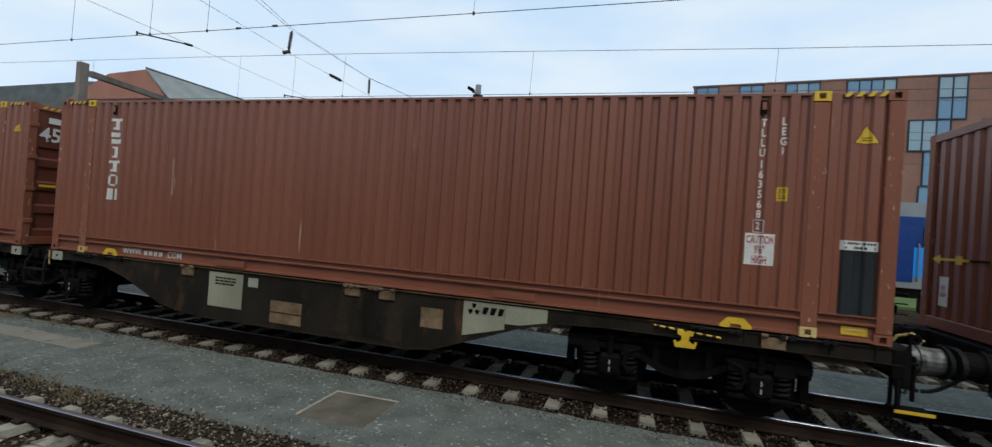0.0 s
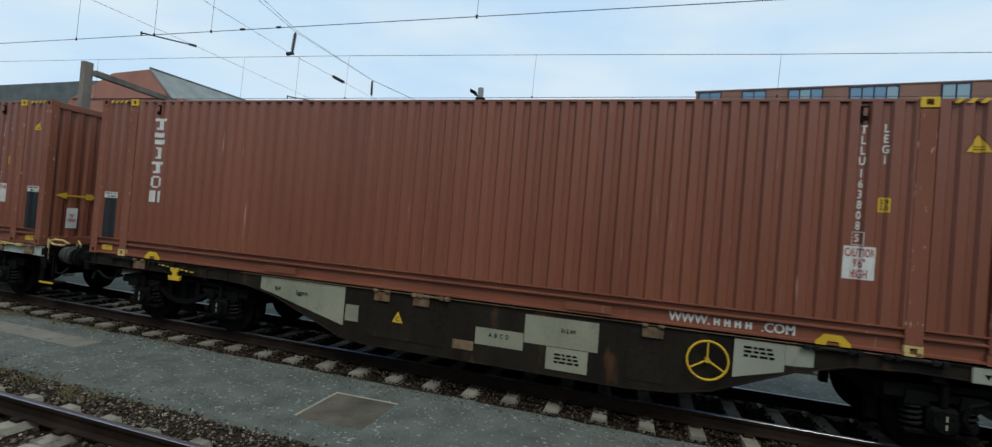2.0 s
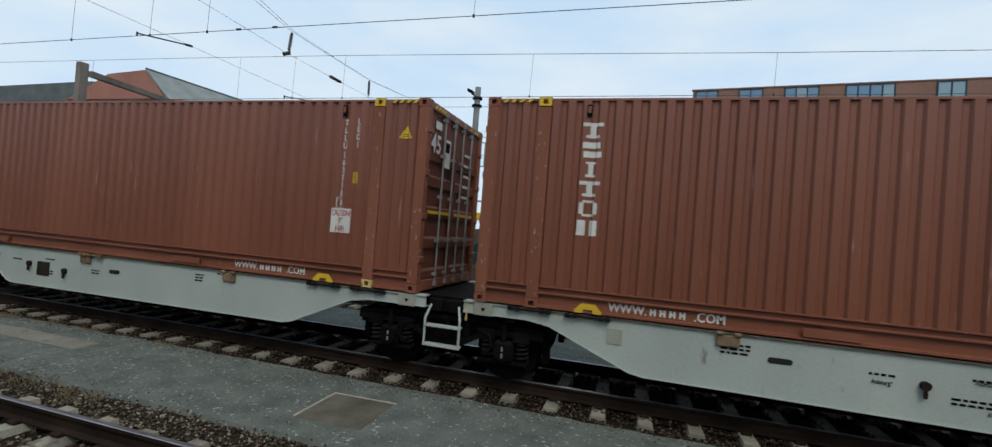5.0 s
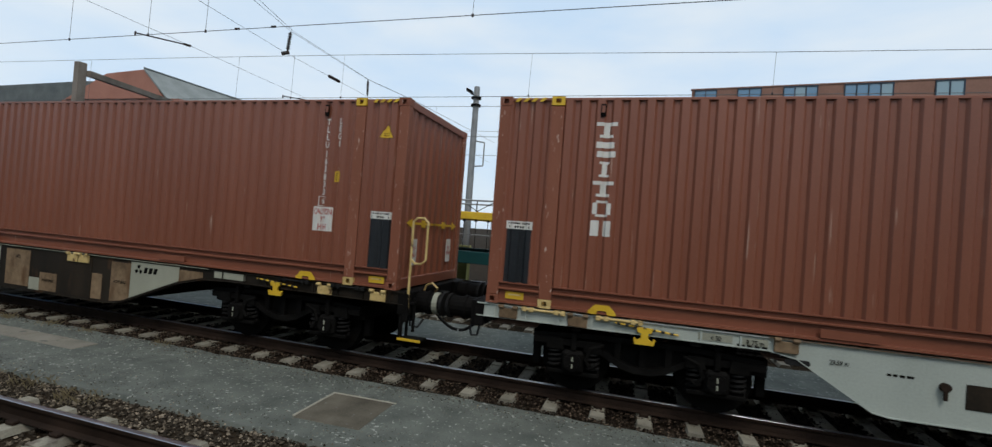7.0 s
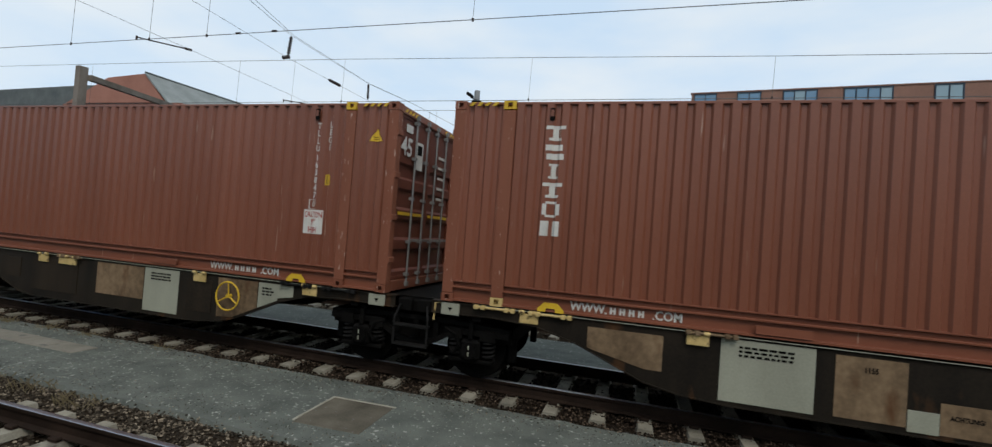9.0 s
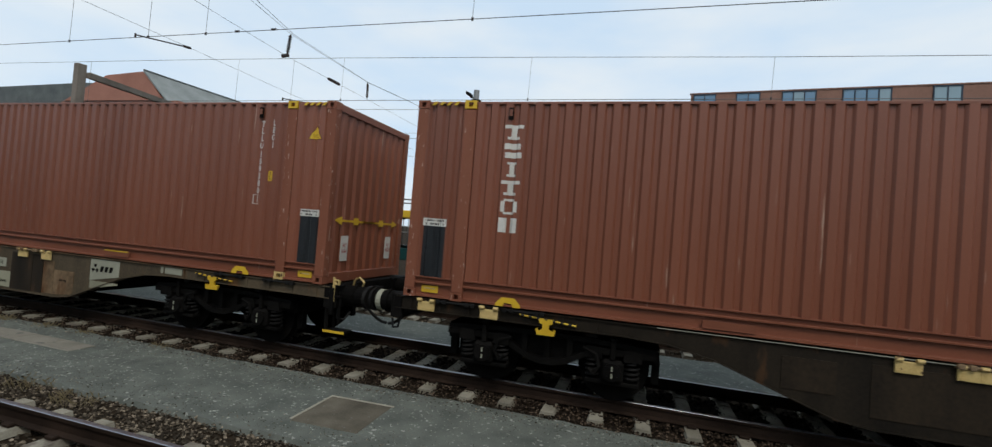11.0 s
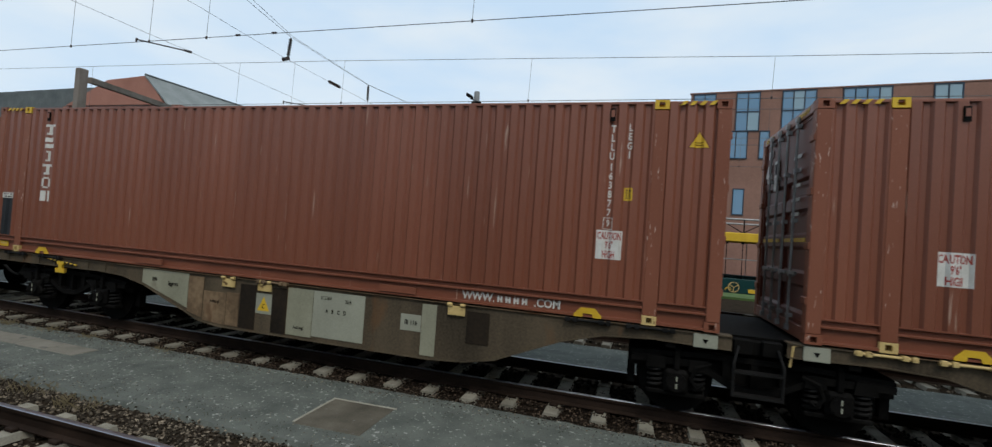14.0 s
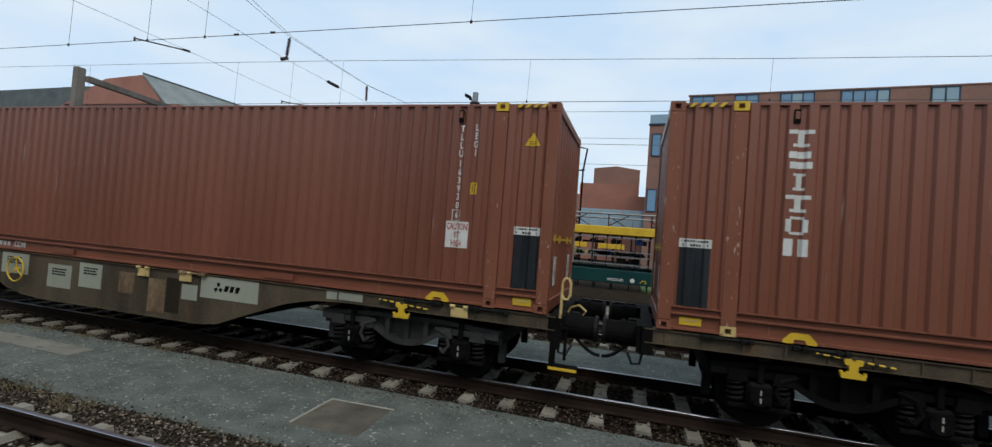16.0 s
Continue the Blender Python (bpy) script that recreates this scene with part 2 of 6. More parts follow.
def prism(bm, outline, y0, y1):
    """An outline in x and z, pushed from y0 to y1."""
    a = [bm.verts.new((x, y0, z)) for x, z in outline]
    b = [bm.verts.new((x, y1, z)) for x, z in outline]
    f1, f2 = bm.faces.new(a), bm.faces.new(b)
    n = len(a)
    side = [bm.faces.new((a[i], a[(i + 1) % n], b[(i + 1) % n], b[i])) for i in range(n)]
    bmesh.ops.recalc_face_normals(bm, faces=[f1, f2] + side)


def ring(bm, centre, radius, r, n=28, m=6):
    """A ring standing in the x-z plane."""
    rows = []
    for i in range(n):
        a = 2 * math.pi * i / n
        c, s = math.cos(a), math.sin(a)
        rows.append([bm.verts.new((centre[0] + c * (radius + r * math.cos(2 * math.pi * j / m)), centre[1] + r * math.sin(2 * math.pi * j / m), centre[2] + s * (radius + r * math.cos(2 * math.pi * j / m)))) for j in range(m)])
    for i in range(n):
        for j in range(m):
            bm.faces.new((rows[i][j], rows[i][(j + 1) % m], rows[(i + 1) % n][(j + 1) % m], rows[(i + 1) % n][j]))


MESHES = {}


def shape(key, build, material):
    """The mesh of that key, built once by build(bm) and then shared."""
    if key not in MESHES:
        bm = bmesh.new()
        build(bm)
        bmesh.ops.recalc_face_normals(bm, faces=bm.faces)
        me = bpy.data.meshes.new(key)
        bm.to_mesh(me)
        bm.free()
        me.materials.append(material)
        MESHES[key] = me
    return MESHES[key]


def put(name, mesh, parent, at=None, label="", kind=""):
    ob = new(name, mesh)
    ob.parent = parent
    if at is not None:
        ob.matrix_local = at
    return tagged(ob, label=label, kind=kind)


def part(name, key, build, material, parent, at=None, label="", kind=""):
    return put(name, shape(key, build, material), parent, at, label, kind)


def text_shape(key, body, size, material, narrow=1.0):
    """Built-in letters as a thin mesh, standing in the x-z plane and read from -y, centred."""
    if key not in MESHES:
        cu = bpy.data.curves.new(key, "FONT")
        cu.body, cu.size, cu.space_line, cu.extrude, cu.align_x, cu.align_y, cu.resolution_u = body, size, 0.9, 0.0, "CENTER", "CENTER", 2
        cu.offset = size * 0.022
        tmp = bpy.data.objects.new(key, cu)
        me = bpy.data.meshes.new_from_object(tmp)
        bpy.data.objects.remove(tmp)
        me.transform(Matrix.Diagonal((narrow, 1, 1, 1)))
        me.transform(pose(0, 0, 0, 90))
        me.materials.clear()
        me.materials.append(material)
        MESHES[key] = me
    return MESHES[key]


def thing(name, at, label, category, group=""):
    ob = new(name)
    ob.empty_display_size = 0.3
    ob.matrix_basis = at
    return tagged(ob, label, category, group)


# ---- how far the near train has gone, in metres to the right ----
def gone(t):
    q = t / 8
    return 8 * (7.88968 * q - 0.26702 * q ** 2 - 0.05328 * q ** 3 + 0.00678 * q ** 4)


CENTRE = 1.25          # middle of the near train's track
DECK = 1.155           # underside of the containers over the rail heads
LONG, HIGH, HALF = 13.716, 2.896, 1.25
BOX_X = [11.068, -4.061, -18.689, -33.817, -48.445, -63.574, -78.202, -93.331, -107.958, -123.087, -137.715]


# ---- the containers of the near train ----
def corrugated(bm, along0, along1, z0, z1, face, out_sign, axis="x", pitch=0.2125, depth=0.036):
    """A trapezoid-folded sheet between two posts; face is the outer plane, depth goes inwards."""
    count = max(1, round((along1 - along0) / pitch))
    step = (along1 - along0) / count
    profile = []
    for i in range(count):
        s = along0 + i * step
        for share, dd in ((0.0, 1), (0.25, 1), (0.42, 0), (0.83, 0)):
            profile.append((s + share * step, face - out_sign * depth * dd))
    profile.append((along1, face - out_sign * depth))
    rows = []
    for z in (z0, z1):
        rows.append([bm.verts.new((s, f, z) if axis == "x" else (f, s, z)) for s, f in profile])
    for i in range(len(profile) - 1):
        bm.faces.new((rows[0][i], rows[0][i + 1], rows[1][i + 1], rows[1][i]))


def casting(bm, x, y, z, sx, sy):
    """A corner casting with its oval hole: a block with a dark recess framed by bars."""
    hx, hz = 0.089, 0.059
    y_in = y - sy * 0.16
    for x0, x1, z0, z1 in ((x - hx, x - 0.035, z, z + 0.118), (x + 0.035, x + hx, z, z + 0.118), (x - 0.035, x + 0.035, z, z + 0.026), (x - 0.035, x + 0.035, z + 0.092, z + 0.118)):
        box(bm, x0, x1, min(y, y_in), max(y, y_in), z0, z1)


FOLD, FOLD_START = 0.2115, -1.481          # pitch of the folds, and where one outer land begins


def fold(x):
    """How far the side sheet lies behind its outermost folds at x, from 0 to 1."""
    q = ((x - FOLD_START) / FOLD) % 1
    return 0.0 if q < 0.44 else (q - 0.44) / 0.14 if q < 0.58 else 1.0 if q < 0.86 else (1 - q) / 0.14


def fold_edges(a, b):
    return [x for n in range(-27, 41) for d in (0.0, 0.44, 0.58, 0.86) for x in (FOLD_START + (n + d) * FOLD,) if a < x < b]


def side_sheet(a, b):
    def build(bm):
        line = [(x, -HALF + 0.012 + 0.036 * fold(x)) for x in [a] + fold_edges(a + 0.002, b - 0.002) + [b]]
        low, high = [[bm.verts.new((x, y, z)) for x, y in line] for z in (0.30, HIGH - 0.048)]
        for i in range(len(line) - 1):
            bm.faces.new((low[i], low[i + 1], high[i + 1], high[i]))
    return build


def build_top_rail(bm):
    box(bm, -6.70, 6.70, -HALF + 0.014, -HALF + 0.08, HIGH - 0.052, HIGH - 0.014, 0.005)


def bottom_rail(a, b):
    """Rolled rail under the side sheet: lip, set-back strip, ledge, web and foot flange in one profile."""
    prof = [(0.09, 0.012), (0.0, 0.012), (0.0, 0.040), (0.046, 0.046), (0.046, 0.192), (0.0, 0.200), (0.0, 0.218), (0.042, 0.224), (0.042, 0.280), (0.002, 0.290), (0.002, 0.306), (0.09, 0.306)]

    def build(bm):
        p = [bm.verts.new((a, -HALF + y, z)) for y, z in prof]
        q = [bm.verts.new((b, -HALF + y, z)) for y, z in prof]
        for i in range(len(prof)):
            bm.faces.new((p[i], p[(i + 1) % len(prof)], q[(i + 1) % len(prof)], q[i]))
        bm.faces.new(p)
        bm.faces.new(q)
    return build


def build_end_sill(bm):
    box(bm, 6.76, 6.858, -1.1, 1.1, 0.01, 0.17, 0.006)


def build_end_header(bm):
    box(bm, 6.76, 6.858, -1.1, 1.1, HIGH - 0.13, HIGH - 0.01, 0.006)


def build_roof(bm):
    n = 46
    for i in range(n):
        a = -6.7 + 13.4 * i / n
        box(bm, a + 0.03, a + 13.4 / n - 0.03, -1.17, 1.17, HIGH - 0.034, HIGH - 0.020)
    box(bm, -6.76, 6.76, -1.19, 1.19, HIGH - 0.05, HIGH - 0.036)


def build_floor(bm):
    box(bm, -6.7, 6.7, -1.19, 1.19, 0.13, 0.17)
    for i in range(28):
        x = -6.5 + i * 13.0 / 27
        box(bm, x - 0.025, x + 0.025, -1.19, 1.19, 0.02, 0.13)


def build_post(bm):
    for s in (-1,):
        y0, y1 = sorted((s * HALF, s * (HALF - 0.15)))
        box(bm, -0.082, 0.082, y0, y1, 0.118, HIGH - 0.118, 0.01)


def build_mid_post(bm):
    for s in (-1,):
        y0, y1 = sorted((s * (HALF - 0.002), s * (HALF - 0.12)))
        box(bm, -0.088, 0.088, y0, y1, 0.118, HIGH - 0.13, 0.008)


def build_one_casting(bm):
    for s in (-1,):
        casting(bm, 0, s * (HALF + 0.004), 0, 1, s)
        y0, y1 = sorted((s * (HALF - 0.06), s * (HALF - 0.15)))
        box(bm, -0.088, 0.088, y0, y1, 0.004, 0.114)


def build_front(bm):
    corrugated(bm, -1.1, 1.1, 0.16, HIGH - 0.12, 6.835, 1, "y", 0.244, 0.04)


def build_door_leaf(bm):
    """One door leaf with its pressed horizontal folds, facing +x, from y = 0 to 1.1."""
    z, rows = 0.20, []
    bands = ((0.20, 0.30, 0), (0.34, 0.62, 1), (0.66, 0.80, 0), (0.84, 1.10, 1), (1.14, 1.28, 0), (1.32, 1.58, 1), (1.62, 1.76, 0), (1.80, 1.98, 1), (2.02, 2.72, 0))
    for a, b, dd in bands:
        rows += [(a, dd), (b, dd)]
    verts = [[bm.verts.new((6.82 - 0.036 * dd, y, zz)) for zz, dd in rows] for y in (0.03, 1.09)]
    for i in range(len(rows) - 1):
        bm.faces.new((verts[0][i], verts[1][i], verts[1][i + 1], verts[0][i + 1]))
    for y in (0.0, 1.05):
        box(bm, 6.76, 6.832, y + 0.005, y + 0.05, 0.18, 2.74)
    for zz in (0.18, 2.72):
        box(bm, 6.76, 6.832, 0.05, 1.06, zz, zz + 0.05)


def build_gasket(bm):
    box(bm, 6.74, 6.815, -0.012, 0.012, 0.18, 2.76)
    for s in (-1, 1):
        y0, y1 = sorted((s * 1.086, s * 1.1))
        box(bm, 6.74, 6.82, y0, y1, 0.18, 2.76)


def build_lock_bar(bm):
    tube(bm, (6.875, 0, 0.10), (6.875, 0, 2.80), 0.017, 8)
    for z in (0.22, 0.75, 1.45, 2.1, 2.68):
        box(bm, 6.83, 6.895, -0.04, 0.04, z, z + 0.05)
    box(bm, 6.86, 6.905, -0.035, 0.035, 0.06, 0.13)
    box(bm, 6.86, 6.905, -0.035, 0.035, 2.76, 2.83)
    box(bm, 6.885, 6.91, -0.02, 0.30, 0.78, 0.82)


def build_hinge(bm):
    box(bm, 6.80, 6.875, 1.08, 1.24, 0.0, 0.09, 0.008)


def mark(name, key, flat_mesh, parent, x, z, lift=0.002, label=""):
    """Paint or a decal that follows the folds of the side sheet. flat_mesh lies in the x-z plane round its own origin."""
    full = "%s_at_%.3f_%.3f" % (key, x, lift)
    if full not in MESHES:
        bm = bmesh.new()
        bm.from_mesh(flat_mesh)
        xs = [v.co.x for v in bm.verts]
        cuts = fold_edges(-6.72, 6.72)
        for c in cuts:
            if min(xs) < c - x < max(xs):
                bmesh.ops.bisect_plane(bm, geom=bm.verts[:] + bm.edges[:] + bm.faces[:], plane_co=(c - x, 0, 0), plane_no=(1, 0, 0))
        for v in bm.verts:
            v.co.y += -(HALF - 0.012) + 0.036 * fold(v.co.x + x) - lift
        me = bpy.data.meshes.new(full)
        bm.to_mesh(me)
        bm.free()
        for m in flat_mesh.materials:
            me.materials.append(m)
        MESHES[full] = me
    return put(name, MESHES[full], parent, pose(x, 0, z), label)


def sheet(w, h):
    def build(bm):
        bm.faces.new([bm.verts.new(p) for p in ((-w / 2, 0, -h / 2), (w / 2, 0, -h / 2), (w / 2, 0, h / 2), (-w / 2, 0, h / 2))])
    return build


def outlines(*loops):
    def build(bm):
        for loop in loops:
            bm.faces.new([bm.verts.new((x, 0, z)) for x, z in loop])
    return build


def rect(a, b, c, d):
    return [(a, c), (b, c), (b, d), (a, d)]


def build_fork_arc(bm):
    """A yellow handling mark: a low arch with a dark hole."""
    prism(bm, [(-0.18, 0), (-0.18, 0.035), (-0.09, 0.125), (0.09, 0.125), (0.18, 0.035), (0.18, 0), (0.07, 0), (0.055, 0.05), (-0.055, 0.05), (-0.07, 0)], -0.004, 0.004)


def build_stripes(bm):
    for i in range(4):
        x = -0.20 + i * 0.115
        prism(bm, [(x, 0), (x + 0.055, 0), (x + 0.105, 0.055), (x + 0.05, 0.055)], -0.003, 0.003)


def slab(*loops):
    return outlines(*[[(x * 1.08, z * 1.08) for x, z in loop] for loop in loops])


# Plain slab shapes in place of the owner's name.
SLABS = [
    slab(rect(-0.125, 0.125, 0.145, 0.19), rect(-0.035, 0.035, 0.035, 0.145), rect(-0.08, 0.08, 0.0, 0.035)),
    slab(rect(-0.115, 0.10, 0.115, 0.19), rect(-0.10, 0.12, 0.0, 0.075)),
    slab(rect(-0.06, 0.06, 0.16, 0.19), rect(-0.03, 0.03, 0.03, 0.16), rect(-0.06, 0.06, 0.0, 0.03)),
    slab(rect(-0.125, 0.125, 0.145, 0.19), rect(-0.035, 0.035, 0.035, 0.145), rect(-0.08, 0.08, 0.0, 0.035)),
    slab(rect(-0.07, 0.07, 0.165, 0.195), rect(-0.07, 0.07, -0.005, 0.025), rect(-0.11, -0.055, 0.025, 0.165), rect(0.055, 0.11, 0.025, 0.165)),
    slab(rect(-0.12, -0.02, 0.0, 0.19), rect(0.03, 0.12, 0.0, 0.19)),
]


def build_web_bars(count, pitch, tall):
    def build(bm):
        for i in range(count):
            box(bm, i * pitch, i * pitch + pitch * 0.22, -0.002, 0.002, 0, tall * 0.8)
            box(bm, i * pitch + pitch * 0.40, i * pitch + pitch * 0.62, -0.002, 0.002, 0, tall * 0.8)
            box(bm, i * pitch + pitch * 0.22, i * pitch + pitch * 0.40, -0.002, 0.002, tall * 0.3, tall * 0.5)
    return build


def plate(w, h, d=0.006):
    def build(bm):
        box(bm, -w / 2, w / 2, -d / 2, d / 2, -h / 2, h / 2)
    return build


def build_triangle(bm):
    prism(bm, [(-0.16, 0), (0.16, 0), (0, 0.28)], -0.003, 0.003)


def build_arrow(bm):
    prism(bm, [(-0.62, -0.018), (0.42, -0.018), (0.42, -0.07), (0.62, 0), (0.42, 0.07), (0.42, 0.018), (-0.62, 0.018)], -0.003, 0.003)
    box(bm, -0.07, 0.07, -0.004, 0.004, -0.06, 0.06)


def build_pocket(bm):
    box(bm, -0.30, 0.30, -0.012, 0.012, 0.0, 0.10)


NUMBERS = ["163721", "163568", "163808", "163746", "163715", "163833", "163847", "159380", "163877", "163930", "163902"]
CHECKS = ["4", "2", "5", "9", "3", "6", "0", "1", "9", "6", "8"]


def build_container(k):
    """A 45-foot high-cube container. Odd ones have their doors at the trailing end, even ones at the leading end."""
    door = -1 if k % 2 else 1
    plain = k == 7
    label = "oxide-red corrugated steel shipping container with white lettering on a flat wagon"
    if plain:
        label = "oxide-red corrugated shipping container with dented side and no large lettering"
    c = thing("shipping_container", pose(BOX_X[k], CENTRE, DECK), label, "container", "containers on the freight train")
    part("roof", "roof_sheet", build_roof, PAINT, c)
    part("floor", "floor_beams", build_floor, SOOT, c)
    for face in (0, 180):
        spin = pose(0, 0, 0, 0, 0, face)
        part("side_wall", "side_wall", side_sheet(-5.945, 5.945), PAINT, c, spin)
        part("top_rail", "top_rail", build_top_rail, PAINT, c, spin)
        part("bottom_rail", "bottom_rail", bottom_rail(-5.945, 5.945), PAINT, c, spin)
        part("end_sill", "end_sill", build_end_sill, PAINT, c, spin)
        part("end_header", "end_header", build_end_header, PAINT, c, spin)
        for e in (-1, 1):
            key = "a" if e < 0 else "b"
            part("side_panel", "side_panel_" + key, side_sheet(*sorted((e * 6.115, e * 6.70))), PAINT, c, spin)
            part("bottom_rail", "short_rail_" + key, bottom_rail(*sorted((e * 6.115, e * 6.70))), PAINT, c, spin)
            part("corner_post", "corner_post", build_post, PAINT_WORN, c, spin @ pose(e * 6.776, 0, 0), "scratched corner post")
            part("corner_casting", "corner_casting", build_one_casting, PAINT_WORN, c, spin @ pose(e * 6.769, 0, 0))
            part("corner_casting", "corner_casting", build_one_casting, PAINT_WORN, c, spin @ pose(e * 6.769, 0, HIGH - 0.118))
            part("intermediate_post", "mid_post", build_mid_post, PAINT_WORN, c, spin @ pose(e * 6.03, 0, 0), "scratched lifting post")
            part("upper_casting", "upper_casting", build_one_casting, YELLOW, c, spin @ pose(e * 6.03, 0, HIGH - 0.118), "yellow casting")
            part("lower_casting", "lower_casting_%d" % (k % 3 > 0), build_one_casting, BRASS if k % 3 else PAINT_WORN, c, spin @ pose(e * 6.03, 0, 0))
    for e in (-1, 1):
        part("handling_mark", "fork_arc", build_fork_arc, YELLOW, c, pose(e * 5.26, -HALF - 0.006, 0.01), "yellow arch mark")
        part("hazard_stripes", "hazard_stripes", build_stripes, YELLOW, c, pose(e * 6.44, -HALF - 0.005, HIGH - 0.072), "yellow stripes")
        part("fork_pocket", "fork_pocket", build_pocket, PAINT if not plain else PAINT_WORN, c, pose(e * 2.47, -HALF - 0.004, 0.05))
        if plain:
            part("pocket_strip", "pocket_strip", plate(0.58, 0.02), YELLOW, c, pose(e * 2.47, -HALF - 0.02, 0.145))
        part("vent", "vent_plate", plate(0.07, 0.17, 0.02), SOOT, c, pose(e * 5.42, -HALF + 0.005, HIGH - 0.19), "dark ventilator")
        part("vent_cover", "vent_cover", plate(0.045, 0.09, 0.02), PAINT, c, pose(e * 5.42, -HALF - 0.004, HIGH - 0.175))
    # the closed end
    turn = pose(0, 0, 0) if door < 0 else pose(0, 0, 0, 0, 0, 180)
    part("end_wall", "end_wall", build_front, PAINT, c, turn)
    for s, n in ((-1, "arrow"), (1, "arrow.b")):
        part("arrow_mark", "arrow_mark", build_arrow, YELLOW, c, turn @ pose(6.842, s * 0.42, 1.02, 0, 0, 90 if s > 0 else -90), "yellow arrow")
        part("end_label", "end_label", plate(0.20, 0.42), WHITE, c, turn @ pose(6.842, s * 0.72, 0.56, 0, 0, 90), "white height label")
        put("end_label_print", text_shape("end_caution", "9'6\"\nHIGH", 0.1, RED, 0.6), c, turn @ pose(6.848, s * 0.72, 0.56, 0, 0, 90))
    # the door end
    turn = pose(0, 0, 0) if door > 0 else pose(0, 0, 0, 0, 0, 180)
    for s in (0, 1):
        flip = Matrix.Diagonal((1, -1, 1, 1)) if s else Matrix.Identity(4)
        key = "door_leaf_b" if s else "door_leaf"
        part("door", key, (lambda bm: (build_door_leaf(bm), bmesh.ops.transform(bm, matrix=Matrix.Diagonal((1, -1, 1, 1)), verts=bm.verts))) if s else build_door_leaf, PAINT_DARKER, c, turn)
        for z in (0.45, 1.1, 1.75, 2.4):
            part("hinge", "door_hinge", build_hinge, PAINT_WORN, c, turn @ pose(0, -2.32 if s else 0, z))
    part("gasket", "door_gasket", build_gasket, RUBBER, c, turn)
    for y in (-0.62, -0.20, 0.20, 0.62):
        part("lock_bar", "lock_bar", build_lock_bar, ZINC, c, turn @ pose(0, y if y < 0 else y - 0.0, 0), "galvanised lock bar")
    put("size_number", text_shape("size_45", "45", 0.40, WHITE, 0.95), c, turn @ pose(6.837, -0.86, 2.27, 0, 0, 90), "white number")
    part("door_label", "door_label", plate(0.26, 0.46), WHITE, c, turn @ pose(6.837, -0.41, 2.20, 0, 0, 90))
    part("door_label_print", "door_label_print", plate(0.16, 0.16), SOOT, c, turn @ pose(6.842, -0.41, 2.30, 0, 0, 90))
    part("door_tag", "door_tag", plate(0.22, 0.12), WHITE, c, turn @ pose(6.835, -0.80, 2.58, 0, 0, 90))
    part("door_stripe", "door_stripe", plate(0.9, 0.05), YELLOW, c, turn @ pose(6.836, -0.55, 1.22, 0, 0, 90), "yellow stripe")
    part("door_stripe", "door_stripe", plate(0.9, 0.05), YELLOW, c, turn @ pose(6.836, 0.55, 1.22, 0, 0, 90), "yellow stripe")
    for i in range(5):
        part("door_print", "door_print", plate(0.30, 0.045), WHITE, c, turn @ pose(6.836, 0.55, 2.32 - 0.19 * i, 0, 0, 90))
    part("end_stripes", "hazard_stripes", build_stripes, YELLOW, c, turn @ pose(6.862, -0.85, HIGH - 0.10, 0, 0, 90))
    part("end_stripes", "hazard_stripes", build_stripes, YELLOW, c, turn @ pose(6.862, 0.75, HIGH - 0.10, 0, 0, 90))
    # writing on the long side
    y = -HALF - 0.001
    if not plain:
        for i in range(6):
            mark("brand_shape", "brand_%d" % i, shape("brand_flat_%d" % i, SLABS[i], WHITE), c, -5.36, 2.345 - 0.262 * i, 0.002, "white slab shape")
        x0 = -4.98 if door < 0 else 3.50
        for words, dx in (("WWW.", 0.22), (".COM", 1.21)):
            put("web_address_end", text_shape("web_" + words, words, 0.165, WHITE, 0.88), c, pose(x0 + dx, y + 0.038, 0.118), "white letters")
        part("web_address_strip", "web_bars", build_web_bars(4, 0.118, 0.11), WHITE, c, pose(x0 + 0.50, y + 0.042, 0.072), "row of white bars", "stuff")
    else:
        part("web_address_strip", "web_bars_long", build_web_bars(3, 0.11, 0.105), WHITE, c, pose(-4.93, y + 0.042, 0.072), "row of white bars", "stuff")
        put("web_address_end", text_shape("web_long", "INTERNATIONAL.COM", 0.155, WHITE, 0.94), c, pose(-3.77, y + 0.038, 0.118), "white letters")
    sign_x = -5.45 if plain else 5.47
    mark("caution_sign", "caution_sign", shape("caution_flat", sheet(0.33, 0.38), WHITE), c, sign_x, 0.985, 0.002, "white sign with red letters")
    mark("caution_print", "caution_print", text_shape("caution_text", "CAUTION\n9'6\"\nHIGH", 0.135, RED, 0.50), c, sign_x, 0.975, 0.004)
    mark("owner_code", "owner_code", text_shape("owner_text", "\n".join("TLLU"), 0.135, WHITE, 0.75), c, 5.44, 2.34)
    mark("serial_number", "serial_" + NUMBERS[k], text_shape("serial_text_" + NUMBERS[k], "\n".join(NUMBERS[k]), 0.135, WHITE, 0.75), c, 5.44, 1.71)
    mark("check_digit", "check_" + CHECKS[k], text_shape("check_text_" + CHECKS[k], CHECKS[k], 0.125, WHITE, 0.72), c, 5.44, 1.265)
    mark("check_frame", "check_frame", shape("check_frame_flat", outlines(rect(-0.06, 0.06, 0.07, 0.078), rect(-0.06, 0.06, -0.078, -0.07), rect(-0.06, -0.052, -0.07, 0.07), rect(0.052, 0.06, -0.07, 0.07)), WHITE), c, 5.44, 1.265)
    mark("type_code", "type_code", text_shape("type_text", "L\nE\nG\n1", 0.135, WHITE, 0.75), c, 5.66, 2.36)
